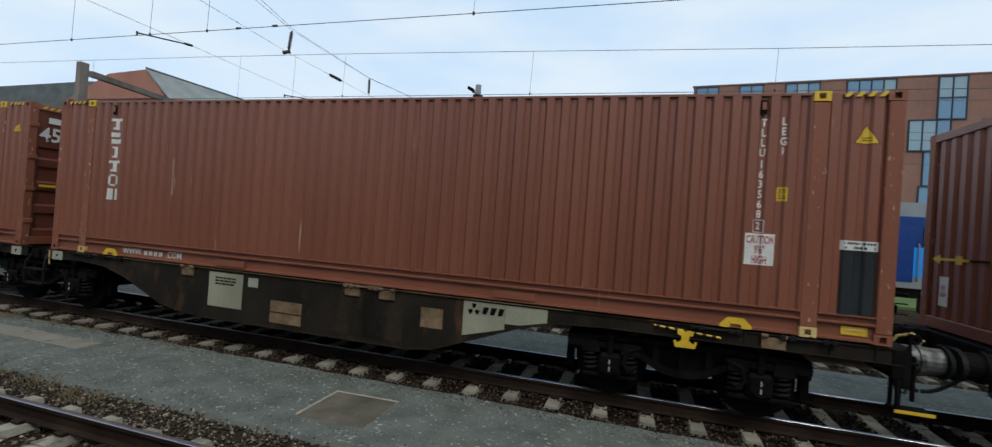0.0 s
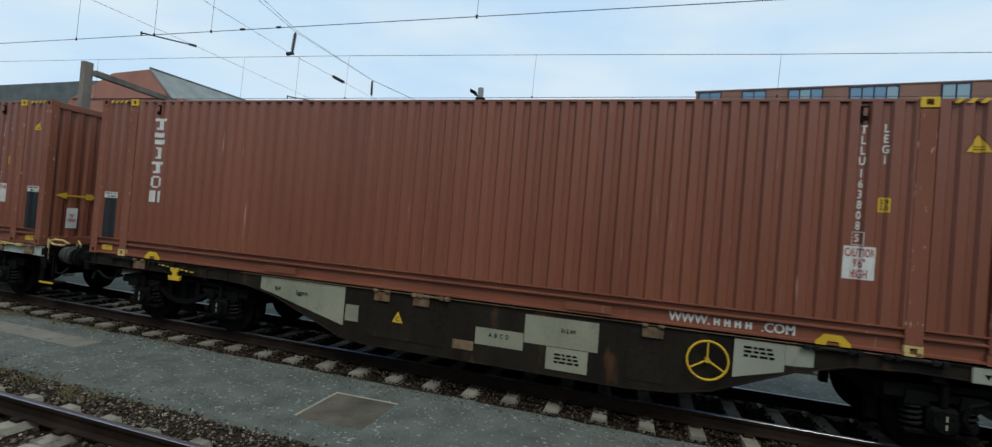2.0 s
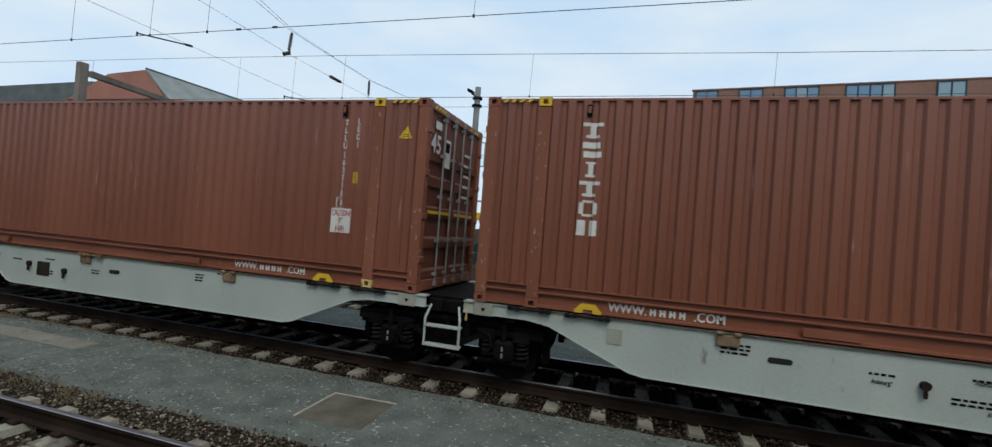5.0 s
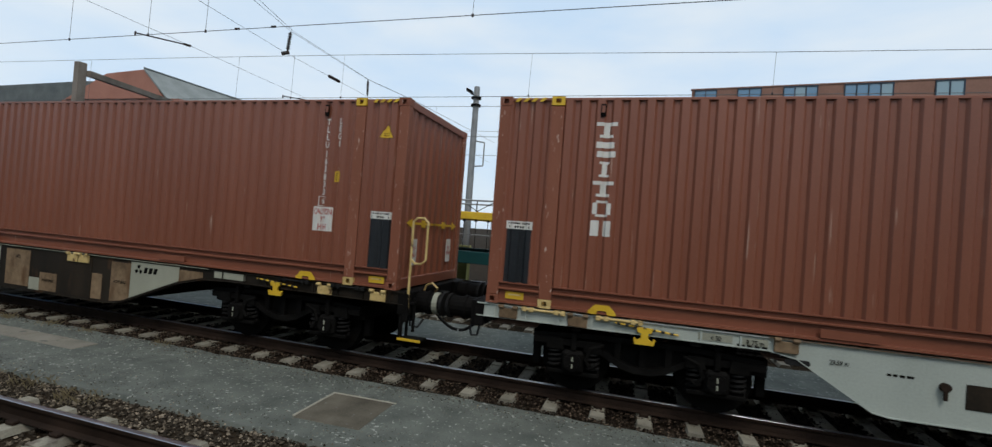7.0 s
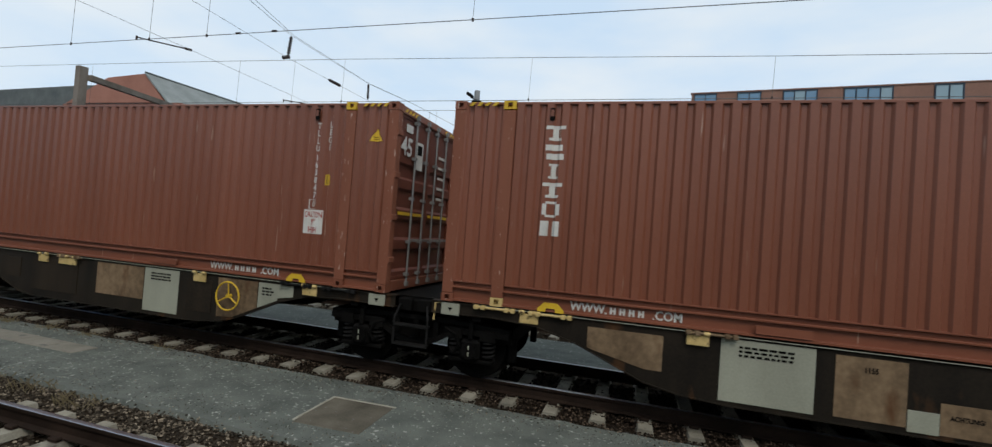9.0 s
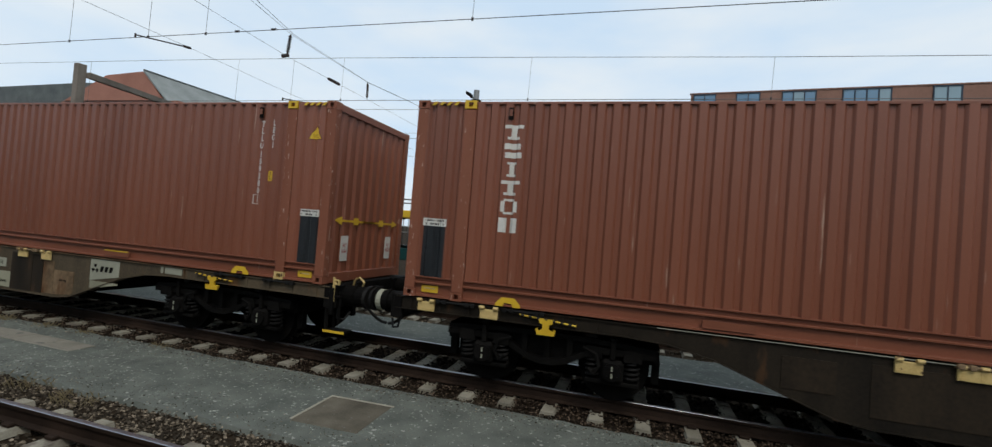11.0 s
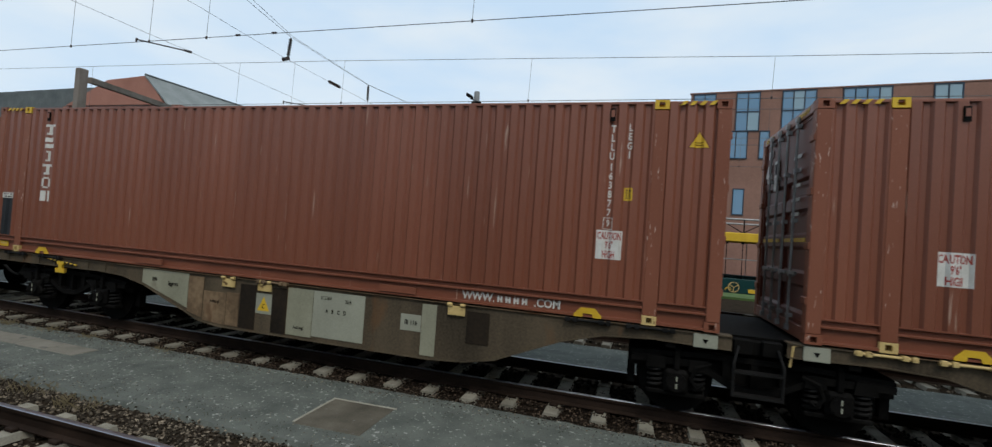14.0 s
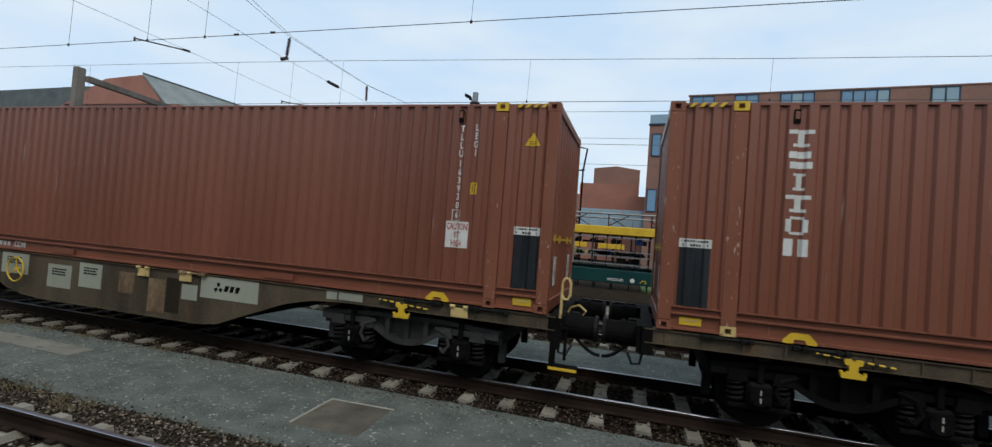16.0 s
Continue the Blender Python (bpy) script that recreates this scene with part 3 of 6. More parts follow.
    mark("yellow_tag", "yellow_tag", shape("yellow_tag_flat", outlines([(-0.055, -0.085), (0.055, -0.085), (0.055, 0.07), (0.04, 0.085), (-0.04, 0.085), (-0.055, 0.07)]), YELLOW), c, 5.675, 1.665, 0.002, "small yellow tag")
    mark("yellow_tag_print", "tag_print", text_shape("tag_text", "2.9\n2.5", 0.075, BLACK, 0.8), c, 5.675, 1.665, 0.004)
    mark("warning_edge", "warning_edge", shape("warning_edge_flat", outlines([(-0.135, -0.01), (0.135, -0.01), (0, 0.225)]), PAINT_DARKER), c, 6.50, 2.29, 0.002)
    mark("warning_triangle", "warning_triangle", shape("warning_flat", outlines([(-0.115, 0), (0.115, 0), (0, 0.20)]), YELLOW), c, 6.50, 2.29, 0.004, "yellow triangle")
    mark("warning_bars", "warning_bars", shape("warning_bar_flat", outlines(rect(-0.05, 0.05, 0.02, 0.028), rect(-0.05, 0.05, 0.05, 0.058)), SOOT), c, 6.50, 2.30, 0.006)
    fx = 6.50 if door < 0 else -6.46
    mark("label_field", "label_field", shape("label_field_flat", sheet(0.36, 0.80), BLACK), c, fx, 0.70, 0.002, "dark label field")
    mark("label_header", "label_header", shape("label_header_flat", sheet(0.38, 0.11), WHITE), c, fx, 1.105, 0.004, "white label strip")
    tagged(mark("label_print", "label_print", shape("label_print_flat", outlines(*[rect(-0.16 + 0.032 * i, -0.16 + 0.032 * i + (0.022 if i % 5 else 0.01), 0.012, 0.038) for i in range(10)], *[rect(-0.06 + 0.034 * i, -0.036 + 0.034 * i, -0.04, -0.012) for i in range(4)], rect(-0.15, -0.135, -0.04, -0.01), rect(0.135, 0.15, -0.04, -0.01)), SOOT), c, fx, 1.105, 0.006), kind="stuff")
    part("data_plate", "data_plate", plate(0.26, 0.10), YELLOW, c, pose(fx, y + 0.038, 0.125), "small yellow data plate")
    part("data_plate_print", "data_plate_print", plate(0.18, 0.02), BRASS, c, pose(fx, y + 0.032, 0.135))
    return c


CONTAINERS = [build_container(k) for k in range(11)]


# ---- the flat wagons under them ----
# Outlines of the side sill: distance from the wagon's joint outwards, and height over the rails.
SILLS = {
    "grey": [(0.30, 0.98), (1.25, 0.98), (1.55, 0.93), (2.62, 0.47), (2.80, 0.44), (9.35, 0.40), (9.52, 0.43), (10.30, 0.92), (10.60, 0.98), (14.30, 0.96), (14.30, 1.135), (0.30, 1.135)],
    "brown": [(0.30, 0.97), (1.25, 0.99), (1.85, 0.95), (2.40, 0.80), (3.30, 0.42), (3.75, 0.33), (4.30, 0.29), (8.20, 0.29), (8.60, 0.34), (9.90, 0.82), (10.45, 0.94), (11.0, 0.97), (14.30, 0.96), (14.30, 1.135), (0.30, 1.135)],
}


def sill_builder(kind, side):
    def build(bm):
        pts = [(side * u, z) for u, z in SILLS[kind]]
        prism(bm, pts, -1.205, -1.185)
        n = len(pts)
        for s in (-1,):
            lower = pts[:n - 2]
            for (xa, za), (xb, zb) in zip(lower, lower[1:]):                                 # lower flange
                y0, y1 = sorted((s * 1.225, s * 1.09))
                v = [bm.verts.new(p) for p in ((xa, y0, za - 0.014), (xb, y0, zb - 0.014), (xb, y1, zb - 0.014), (xa, y1, za - 0.014), (xa, y0, za), (xb, y0, zb), (xb, y1, zb), (xa, y1, za))]
                for f in ((0, 1, 2, 3), (4, 5, 6, 7), (0, 1, 5, 4), (1, 2, 6, 5), (2, 3, 7, 6), (3, 0, 4, 7)):
                    bm.faces.new([v[i] for i in f])
            y0, y1 = sorted((s * 1.228, s * 1.06))
            box(bm, *sorted((side * 0.3, side * 14.3)), y0, y1, 1.120, 1.138)
            for u in (10.9, 11.35, 11.8, 12.25, 12.7, 13.15, 13.6, 14.05):                   # small webs over the outer bogie
                y0, y1 = sorted((s * 1.222, s * 1.20))
                box(bm, side * u - 0.012, side * u + 0.012, y0, y1, 0.965, 1.122)
    return build


def underframe_builder(side):
    def build(bm):
        box(bm, *sorted((side * 0.1, side * 14.2)), -0.26, 0.26, 0.86, 1.12)
        for u in (1.0, 2.6, 4.2, 5.8, 7.4, 9.0, 10.4, 11.4, 12.9, 14.1):
            box(bm, side * u - 0.06, side * u + 0.06, -1.19, 1.19, 0.90, 1.12)
        for u in (3.8, 6.4, 9.0):
            box(bm, side * u - 0.02, side * u + 0.02, -1.18, 1.18, 0.46, 0.92)
        box(bm, side * 4.6, side * 7.6, -0.5, 0.5, 0.50, 0.56)
        tube(bm, (side * 5.0, -0.55, 0.66), (side * 6.3, -0.55, 0.66), 0.15, 12)
    return build


def headstock_builder(side):
    def build(bm):
        box(bm, *sorted((side * 14.2, side * 14.34)), -1.22, 1.22, 0.80, 1.15, 0.01)
        box(bm, *sorted((side * 14.34, side * 14.40)), -1.18, -0.62, 0.80, 1.15, 0.01)
        box(bm, *sorted((side * 14.34, side * 14.40)), 0.62, 1.18, 0.80, 1.15, 0.01)
    return build


def buffer_builder(side):
    def build(bm):
        for y in (-0.875,):
            tube(bm, (side * 14.38, y, 0.98), (side * 14.62, y, 0.98), 0.165, 18)
            tube(bm, (side * 14.62, y, 0.98), (side * 14.80, y, 0.98), 0.158, 18)
            tube(bm, (side * 14.55, y, 0.98), (side * 14.60, y, 0.98), 0.185, 18)
    return build


def buffer_head_builder(side):
    def build(bm):
        for y in (-0.875,):
            x0, x1 = sorted((side * 14.80, side * 14.845))
            r = bmesh.ops.create_cone(bm, cap_ends=True, segments=20, radius1=0.235, radius2=0.225, depth=0.045, matrix=Matrix.Translation(((x0 + x1) / 2, y, 0.98)) @ pose(0, 0, 0, 0, 90 * side, 0))
            bmesh.ops.scale(bm, verts=r["verts"], vec=(1, 1, 0.80), space=Matrix.Translation((-(x0 + x1) / 2, -y, -0.98)))
    return build


def coupler_builder(side):
    def build(bm):
        box(bm, *sorted((side * 14.34, side * 14.52)), -0.11, 0.11, 0.88, 1.05, 0.02)
        pipe(bm, [Vector((side * 14.50, 0, 0.96)), Vector((side * 14.62, 0, 0.80)), Vector((side * 14.80, 0, 0.76))], 0.028)
    return build


def hose_builder(side, y, dip):
    def build(bm):
        for _ in (0,):
            pts = [Vector((side * (14.36 + 0.5 * i / 6), y + 0.02 * i, 0.86 - (0.86 - dip) * math.sin(math.pi * i / 12) ** 1.3)) for i in range(7)]
            pipe(bm, pts, 0.026, 8)
    return build


def cable_builder(side):
    def build(bm):
        pipe(bm, [Vector((side * 14.30, -1.0, 0.82)), Vector((side * 14.34, -1.02, 0.62)), Vector((side * 14.44, -0.98, 0.60)), Vector((side * 14.5, -0.9, 0.72))], 0.018)
    return build


def shunter_step_builder(side):
    def build(bm):
        for y in (-1.20, -1.02):
            box(bm, side * 14.28 - 0.02, side * 14.28 + 0.02, y - 0.012, y + 0.012, 0.46, 0.86)
        box(bm, *sorted((side * 14.30, side * 14.38)), -1.225, -1.20, 0.70, 1.12, 0.008)
        box(bm, *sorted((side * 14.42, side * 14.46)), -1.15, -1.11, 0.55, 1.06, 0.008)
        box(bm, *sorted((side * 14.30, side * 14.46)), -1.20, -1.11, 0.96, 1.00, 0.008)
        tube(bm, (side * 14.26, -1.21, 0.44), (side * 14.26, -1.21, 0.80), 0.020)
    return build


def tread_builder(side):
    def build(bm):
        box(bm, *sorted((side * 14.24, side * 14.62)), -1.22, -1.00, 0.430, 0.462, 0.006)
    return build


def handrail_builder(side, z0, z1, wide):
    """A rod on the headstock that carries a closed loop of tube."""
    def build(bm):
        x0, x1, c = side * 14.36, side * (14.36 + wide), side * wide * 0.28
        loop = [Vector((x, -1.20, z)) for x, z in ((x0, z0 + 0.06), (x0, z1 - 0.06), (x0 + c, z1), (x1 - c, z1), (x1, z1 - 0.06), (x1, z0 + 0.06), (x1 - c, z0), (x0 + c, z0), (x0, z0 + 0.06), (x0, z0 + 0.10))]
        pipe(bm, [Vector((x0, -1.20, 0.90)), Vector((x0, -1.20, z0))] + loop, 0.019, 8)
    return build


RAILS = {1: (1.22, 1.30, 0.10), 3: (1.20, 1.30, 0.58), 5: (1.58, 2.26, 0.24), 7: (1.18, 1.24, 0.10), 9: (1.38, 1.66, 0.11)}


def flap_builder(bm):
    """A folding container spigot: hinge bar and hanging plate."""
    box(bm, -0.13, 0.13, -0.03, 0.0, -0.155, -0.02, 0.006)
    for x in (-0.10, 0.10):
        tube(bm, (x - 0.035, -0.035, 0.0), (x + 0.035, -0.035, 0.0), 0.026, 8)
    for dx, dz in ((-0.09, -0.05), (0.09, -0.05), (-0.09, -0.13), (0.09, -0.13)):
        box(bm, dx - 0.018, dx + 0.018, -0.034, -0.03, dz - 0.018, dz + 0.018)


def hinge_bar_builder(bm):
    tube(bm, (-0.30, -0.03, 0.0), (0.30, -0.03, 0.0), 0.017, 8)
    for x in (-0.26, -0.16, 0.18, 0.27):
        box(bm, x - 0.03, x + 0.03, -0.06, 0.02, -0.03, 0.03, 0.006)


def tow_hook_builder(bm):
    """A yellow loading hook that hangs below the sill."""
    prism(bm, [(-0.13, 0.0), (0.13, 0.0), (0.11, -0.07), (0.06, -0.08), (0.055, -0.16), (0.13, -0.20), (0.14, -0.16), (0.175, -0.17), (0.15, -0.26), (-0.15, -0.26), (-0.175, -0.17), (-0.14, -0.16), (-0.13, -0.20), (-0.055, -0.16), (-0.06, -0.08), (-0.11, -0.07)], -0.05, -0.01)
    tube(bm, (-0.48, -0.03, 0.03), (0.52, -0.03, -0.05), 0.016, 8)


def hook_band_builder(bm):
    for i in range(7):
        x = -0.45 + i * 0.14
        tube(bm, (x, -0.03, 0.0276 - i * 0.0112), (x + 0.055, -0.03, 0.023 - i * 0.0112), 0.020, 8)


def wheelset_builder(bm):
    tube(bm, (0, -0.95, 0), (0, 0.95, 0), 0.075, 14)
    for s in (-1, 1):
        tube(bm, (0, s * 0.685, 0), (0, s * 0.82, 0), 0.46, 36)
        tube(bm, (0, s * 0.665, 0), (0, s * 0.69, 0), 0.488, 36)
        tube(bm, (0, s * 0.81, 0), (0, s * 0.86, 0), 0.13, 16)


def bogie_frame_builder(bm):
    """Cast frame: each side is a beam that sags between the wheels, open under its top member."""
    top = [(-1.46, 0.80), (-0.60, 0.86), (0.60, 0.86), (1.46, 0.80)]
    belly = [(-1.46, 0.72), (-0.66, 0.72), (-0.48, 0.62), (-0.30, 0.52), (-0.12, 0.47), (0.12, 0.47), (0.30, 0.52), (0.48, 0.62), (0.66, 0.72), (1.46, 0.72)]
    for s in (-1, 1):
        y0, y1 = sorted((s * 0.94, s * 1.06))
        prism(bm, top + [(1.46, 0.745), (0.60, 0.79), (-0.60, 0.79), (-1.46, 0.745)], y0, y1)
        for (xa, za), (xb, zb) in zip(belly, belly[1:]):
            prism(bm, [(xa, za - 0.055), (xb, zb - 0.055), (xb, zb + 0.03), (xa, za + 0.03)], y0 - 0.02, y1 + 0.02)
        for x in (-0.34, -0.02, 0.30):
            box(bm, x - 0.02, x + 0.06, y0 + 0.01, y1 - 0.01, 0.50, 0.80)
        yi = sorted((s * 0.92, s * 0.96))
        prism(bm, [(-0.60, 0.80), (0.60, 0.80), (0.60, 0.70), (0.2, 0.50), (-0.2, 0.50), (-0.60, 0.70)], *yi)
    for x in (-1.38, 0.0, 1.38):
        box(bm, x - 0.11, x + 0.11, -0.95, 0.95, 0.58, 0.80)
    tube(bm, (0, 0, 0.78), (0, 0, 0.90), 0.22, 16)
    for x in (-1.46, 1.46):
        for s in (-1, 1):
            box(bm, x - 0.05, x + 0.05, s * 0.75 - 0.06, s * 0.75 + 0.06, 0.30, 0.62)


def axlebox_builder(bm):
    """One axlebox with its round cover, spring wings and horn guide."""
    box(bm, -0.15, 0.15, -1.13, -0.90, -0.15, 0.15, 0.04)
    tube(bm, (0, -1.12, 0), (0, -1.165, 0), 0.12, 16)
    box(bm, -0.35, 0.35, -1.08, -0.92, -0.19, -0.13, 0.012)
    box(bm, -0.035, 0.035, -1.12, -1.0, 0.15, 0.40, 0.01)
    tube(bm, (0, -1.06, 0.40), (0, -1.06, 0.44), 0.05, 8)
    for a in range(4):
        x, z = 0.09 * math.cos(math.pi / 4 + a * math.pi / 2), 0.09 * math.sin(math.pi / 4 + a * math.pi / 2)
        tube(bm, (x, -1.16, z), (x, -1.175, z), 0.018, 6)


def axlebox_mark_builder(bm):
    box(bm, -0.009, 0.009, -1.172, -1.166, -0.03, 0.03)


def spring_builder(bm):
    """A coil spring in one sweep."""
    pts = [Vector((0.088 * math.cos(a), -1.0 + 0.088 * math.sin(a), -0.12 + 0.29 * a / (9 * math.pi))) for a in (k * math.pi / 6 for k in range(55))]
    pipe(bm, pts, 0.018, 5)


def spring_cap_builder(bm):
    """The cast hood over a spring, part of the frame."""
    prism(bm, [(-0.12, 0.15), (-0.10, 0.30), (0.10, 0.30), (0.12, 0.15)], -1.11, -0.92)


def damper_builder(bm):
    """The slanting friction link beside the inner spring, with a hooked foot."""
    pipe(bm, [Vector((0.40, -1.09, 0.27)), Vector((0.22, -1.11, 0.20)), Vector((0.17, -1.12, 0.05)), Vector((0.24, -1.12, -0.06)), Vector((0.31, -1.10, 0.0))], 0.028, 6)


WHEELSETS = []


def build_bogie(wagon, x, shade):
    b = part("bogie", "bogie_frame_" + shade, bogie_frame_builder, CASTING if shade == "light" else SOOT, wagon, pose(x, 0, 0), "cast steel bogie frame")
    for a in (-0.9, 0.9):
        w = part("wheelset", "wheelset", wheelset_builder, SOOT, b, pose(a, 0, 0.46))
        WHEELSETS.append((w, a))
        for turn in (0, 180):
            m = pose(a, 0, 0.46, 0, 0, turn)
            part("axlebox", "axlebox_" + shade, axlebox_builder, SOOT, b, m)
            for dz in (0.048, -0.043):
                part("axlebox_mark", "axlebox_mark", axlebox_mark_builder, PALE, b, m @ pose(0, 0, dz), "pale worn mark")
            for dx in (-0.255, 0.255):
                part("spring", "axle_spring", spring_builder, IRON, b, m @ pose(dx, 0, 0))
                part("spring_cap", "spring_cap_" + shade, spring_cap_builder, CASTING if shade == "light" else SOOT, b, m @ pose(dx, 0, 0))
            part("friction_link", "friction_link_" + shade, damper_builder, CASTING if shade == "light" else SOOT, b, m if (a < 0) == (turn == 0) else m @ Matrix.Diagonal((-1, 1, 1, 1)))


def ladder_builder(bm):
    """The step frame at the wagon's joint."""
    for x in (-0.27, 0.27):
        pipe(bm, [Vector((x * 0.8, -1.17, 1.02)), Vector((x, -1.24, 0.82)), Vector((x, -1.24, 0.42))], 0.018, 8)
    for z in (0.44, 0.72):
        box(bm, -0.27, 0.27, -1.27, -1.13, z - 0.012, z + 0.012)


def joint_deck_builder(bm):
    box(bm, -0.52, 0.52, -1.0, 1.0, 1.10, 1.125)
    box(bm, -0.30, 0.30, -1.08, 1.08, 0.90, 1.09, 0.02)
    for x in (-0.16, 0.16):
        box(bm, x - 0.11, x + 0.11, -1.16, -1.02, 0.92, 1.10, 0.01)


# Panels on each sill: from, to (metres from the container's middle), low, high, paint.
PANELS = {
    0: [(-2.9, -2.2, 0.50, 1.08, "CREAM"), (-0.9, 0.4, 0.40, 1.0, "DARK"), (1.7, 2.6, 0.62, 1.08, "CREAM")],
    1: [(-2.94, -2.22, 0.50, 1.08, "CREAM"), (-2.11, -1.91, 0.90, 1.05, "PALE"), (-1.63, -1.02, 0.55, 0.73, "TAN"), (-1.63, -1.02, 0.37, 0.53, "TAN"), (-0.47, 0.78, 0.36, 1.02, "DARK"), (1.07, 1.42, 0.64, 0.93, "TAN"), (1.73, 2.35, 0.60, 1.10, "CREAM"), (2.354, 2.95, 0.84, 1.10, "CREAM")],
    2: [(-2.87, -1.26, 0.52, 1.11, "CREAM"), (-1.23, -1.00, 0.60, 0.85, "CREAM"), (-0.85, 0.48, 0.42, 1.05, "DARK"), (0.58, 0.90, 0.44, 0.57, "TAN"), (0.92, 1.62, 0.55, 0.79, "CREAM"), (1.63, 2.63, 0.67, 1.06, "CREAM"), (1.95, 2.51, 0.36, 0.66, "CREAM"), (3.0, 3.45, 0.40, 1.05, "DARK"), (4.25, 4.80, 0.63, 1.10, "PALE"), (4.805, 5.10, 0.86, 1.10, "PALE")],
    3: [(-5.0, -4.8, 0.80, 1.0, "PALE")],
    4: [(-4.07, -3.68, 0.98, 1.09, "PALE"), (-3.58, -3.29, 0.98, 1.09, "PALE"), (-1.35, -1.0, 0.61, 0.88, "DARK")],
    5: [(-4.75, -3.80, 0.58, 1.03, "TAN"), (-3.13, -2.11, 0.34, 1.10, "PALE"), (-1.91, -1.21, 0.36, 1.07, "TAN"), (-1.20, -0.905, 0.32, 0.56, "PALE"), (-0.90, -0.42, 0.33, 0.68, "TAN"), (-0.36, 0.50, 0.33, 1.08, "DARK"), (0.52, 0.78, 0.33, 0.80, "TAN"), (1.0, 1.48, 0.33, 1.06, "TAN"), (1.49, 2.62, 0.33, 1.10, "PALE"), (2.625, 3.15, 0.60, 1.06, "TAN"), (3.4, 4.05, 1.0, 1.11, "PALE")],
    6: [(0.82, 1.99, 0.52, 1.09, "TAN"), (2.01, 2.81, 0.34, 1.10, "PALE"), (3.0, 3.55, 0.45, 1.0, "DARK"), (3.68, 4.50, 0.42, 1.08, "TAN"), (4.52, 4.90, 0.66, 1.08, "PALE"), (4.904, 5.20, 0.86, 1.08, "PALE"), (-1.86, -1.29, 0.61, 0.99, "DARK"), (-0.95, 0.31, 0.42, 1.02, "DARK")],
    7: [(-4.40, -3.62, 0.45, 1.09, "TAN"), (-2.97, -2.32, 0.61, 1.10, "CREAM"), (-1.62, -1.36, 0.86, 1.06, "PALE"), (-1.43, -0.875, 0.36, 0.72, "CREAM"), (-0.94, -0.57, 0.725, 0.90, "PALE"), (-0.87, -0.42, 0.33, 0.64, "CREAM"), (-0.41, 0.20, 0.32, 1.05, "DARK"), (0.21, 0.50, 0.32, 1.05, "DARK"), (0.52, 0.81, 0.33, 0.95, "TAN"), (0.82, 1.36, 0.33, 0.80, "TAN"), (1.78, 2.51, 0.70, 1.10, "PALE"), (1.79, 2.50, 0.45, 0.695, "CREAM"), (3.50, 3.98, 1.0, 1.11, "PALE")],
    8: [(-2.65, -1.58, 0.52, 1.11, "CREAM"), (-1.57, -1.24, 0.40, 1.08, "TAN"), (-1.22, -0.74, 0.33, 0.86, "TAN"), (-0.73, -0.47, 0.33, 0.88, "TAN"), (-0.45, -0.13, 0.32, 1.05, "DARK"), (-0.12, 0.19, 0.60, 0.93, "PALE"), (0.20, 0.48, 0.32, 1.05, "DARK"), (0.50, 0.98, 0.33, 1.08, "CREAM"), (0.99, 1.91, 0.36, 1.08, "PALE"), (2.53, 2.86, 0.66, 0.90, "PALE"), (2.87, 3.10, 0.33, 1.08, "CREAM"), (3.57, 3.91, 0.59, 1.05, "DARK")],
    9: [(-4.23, -3.45, 0.70, 1.10, "PALE"), (-2.89, -2.25, 0.54, 0.98, "PALE"), (-2.04, -1.46, 0.62, 1.07, "PALE"), (-1.02, -0.64, 0.62, 1.00, "TAN"), (-0.3, 0.1, 0.36, 0.95, "TAN"), (0.12, 0.42, 0.40, 1.0, "DARK"), (0.47, 0.81, 0.66, 0.92, "PALE"), (0.88, 2.08, 0.74, 1.10, "PALE"), (3.38, 4.02, 0.98, 1.11, "PALE")],
    10: [(-2.5, -1.6, 0.60, 1.08, "CREAM"), (1.0, 2.0, 0.5, 1.05, "TAN")],
}
FLAPS = {0: (-3.46, 0.0), 1: (-3.40, -0.1, 0.5), 2: (-0.6, 0.05, 3.3), 3: (-3.55, -0.45, 0.2, 0.52), 4: (-3.1, 0.0, 3.4), 5: (-5.55, -3.40, 0.0, 0.3), 6: (-0.62, -0.05, 0.15, 3.29, 5.52), 7: (-3.45, -0.06, 0.60), 8: (-0.69, 0.05, 3.41), 9: (-0.42, 0.55), 10: (-0.6, 0.2)}
OUTER_FLAPS = {1: (13.0,), 2: (12.9,), 3: (12.95, 13.85), 4: (12.88, 13.84), 5: (12.93, 13.87), 6: (12.84, 13.80), 9: (12.92,)}
BRAND = {1: (2.08, 0.99, "SOOT"), 3: (2.24, 0.88, "NAVY"), 5: (1.87, 0.97, "SOOT"), 7: (2.10, 0.93, "SOOT"), 9: (1.45, 0.93, "SOOT")}
BRAKE_WHEEL = {2: 3.95, 6: 3.97, 7: -4.06, 9: -3.68}
PAINTS = {"CREAM": CREAM, "PALE": PALE, "TAN": TAN, "DARK": GRIME}


def sill_edge(kind, u):
    pts = [p for p in SILLS[kind] if p[1] < 1.1]
    for (ua, za), (ub, zb) in zip(pts, pts[1:]):
        if ua <= u <= ub:
            return za + (zb - za) * (u - ua) / (ub - ua)
    return 0.97


def panel_builder(kind, side, mid, a, b, z0, z1):
    """A painted field on the sill, cut off along the sill's lower edge; x runs from the wagon's joint."""
    def build(bm):
        xs = sorted([mid + a, mid + b] + [side * u for u, z in SILLS[kind] if min(mid + a, mid + b) < side * u < max(mid + a, mid + b)])
        low = [(x, max(z0, sill_edge(kind, abs(x)) + 0.025)) for x in xs]
        low = [(x, min(z, z1 - 0.03)) for x, z in low]
        prism(bm, low + [(xs[-1], z1), (xs[0], z1)], -1.2135, -1.2055)
    return build


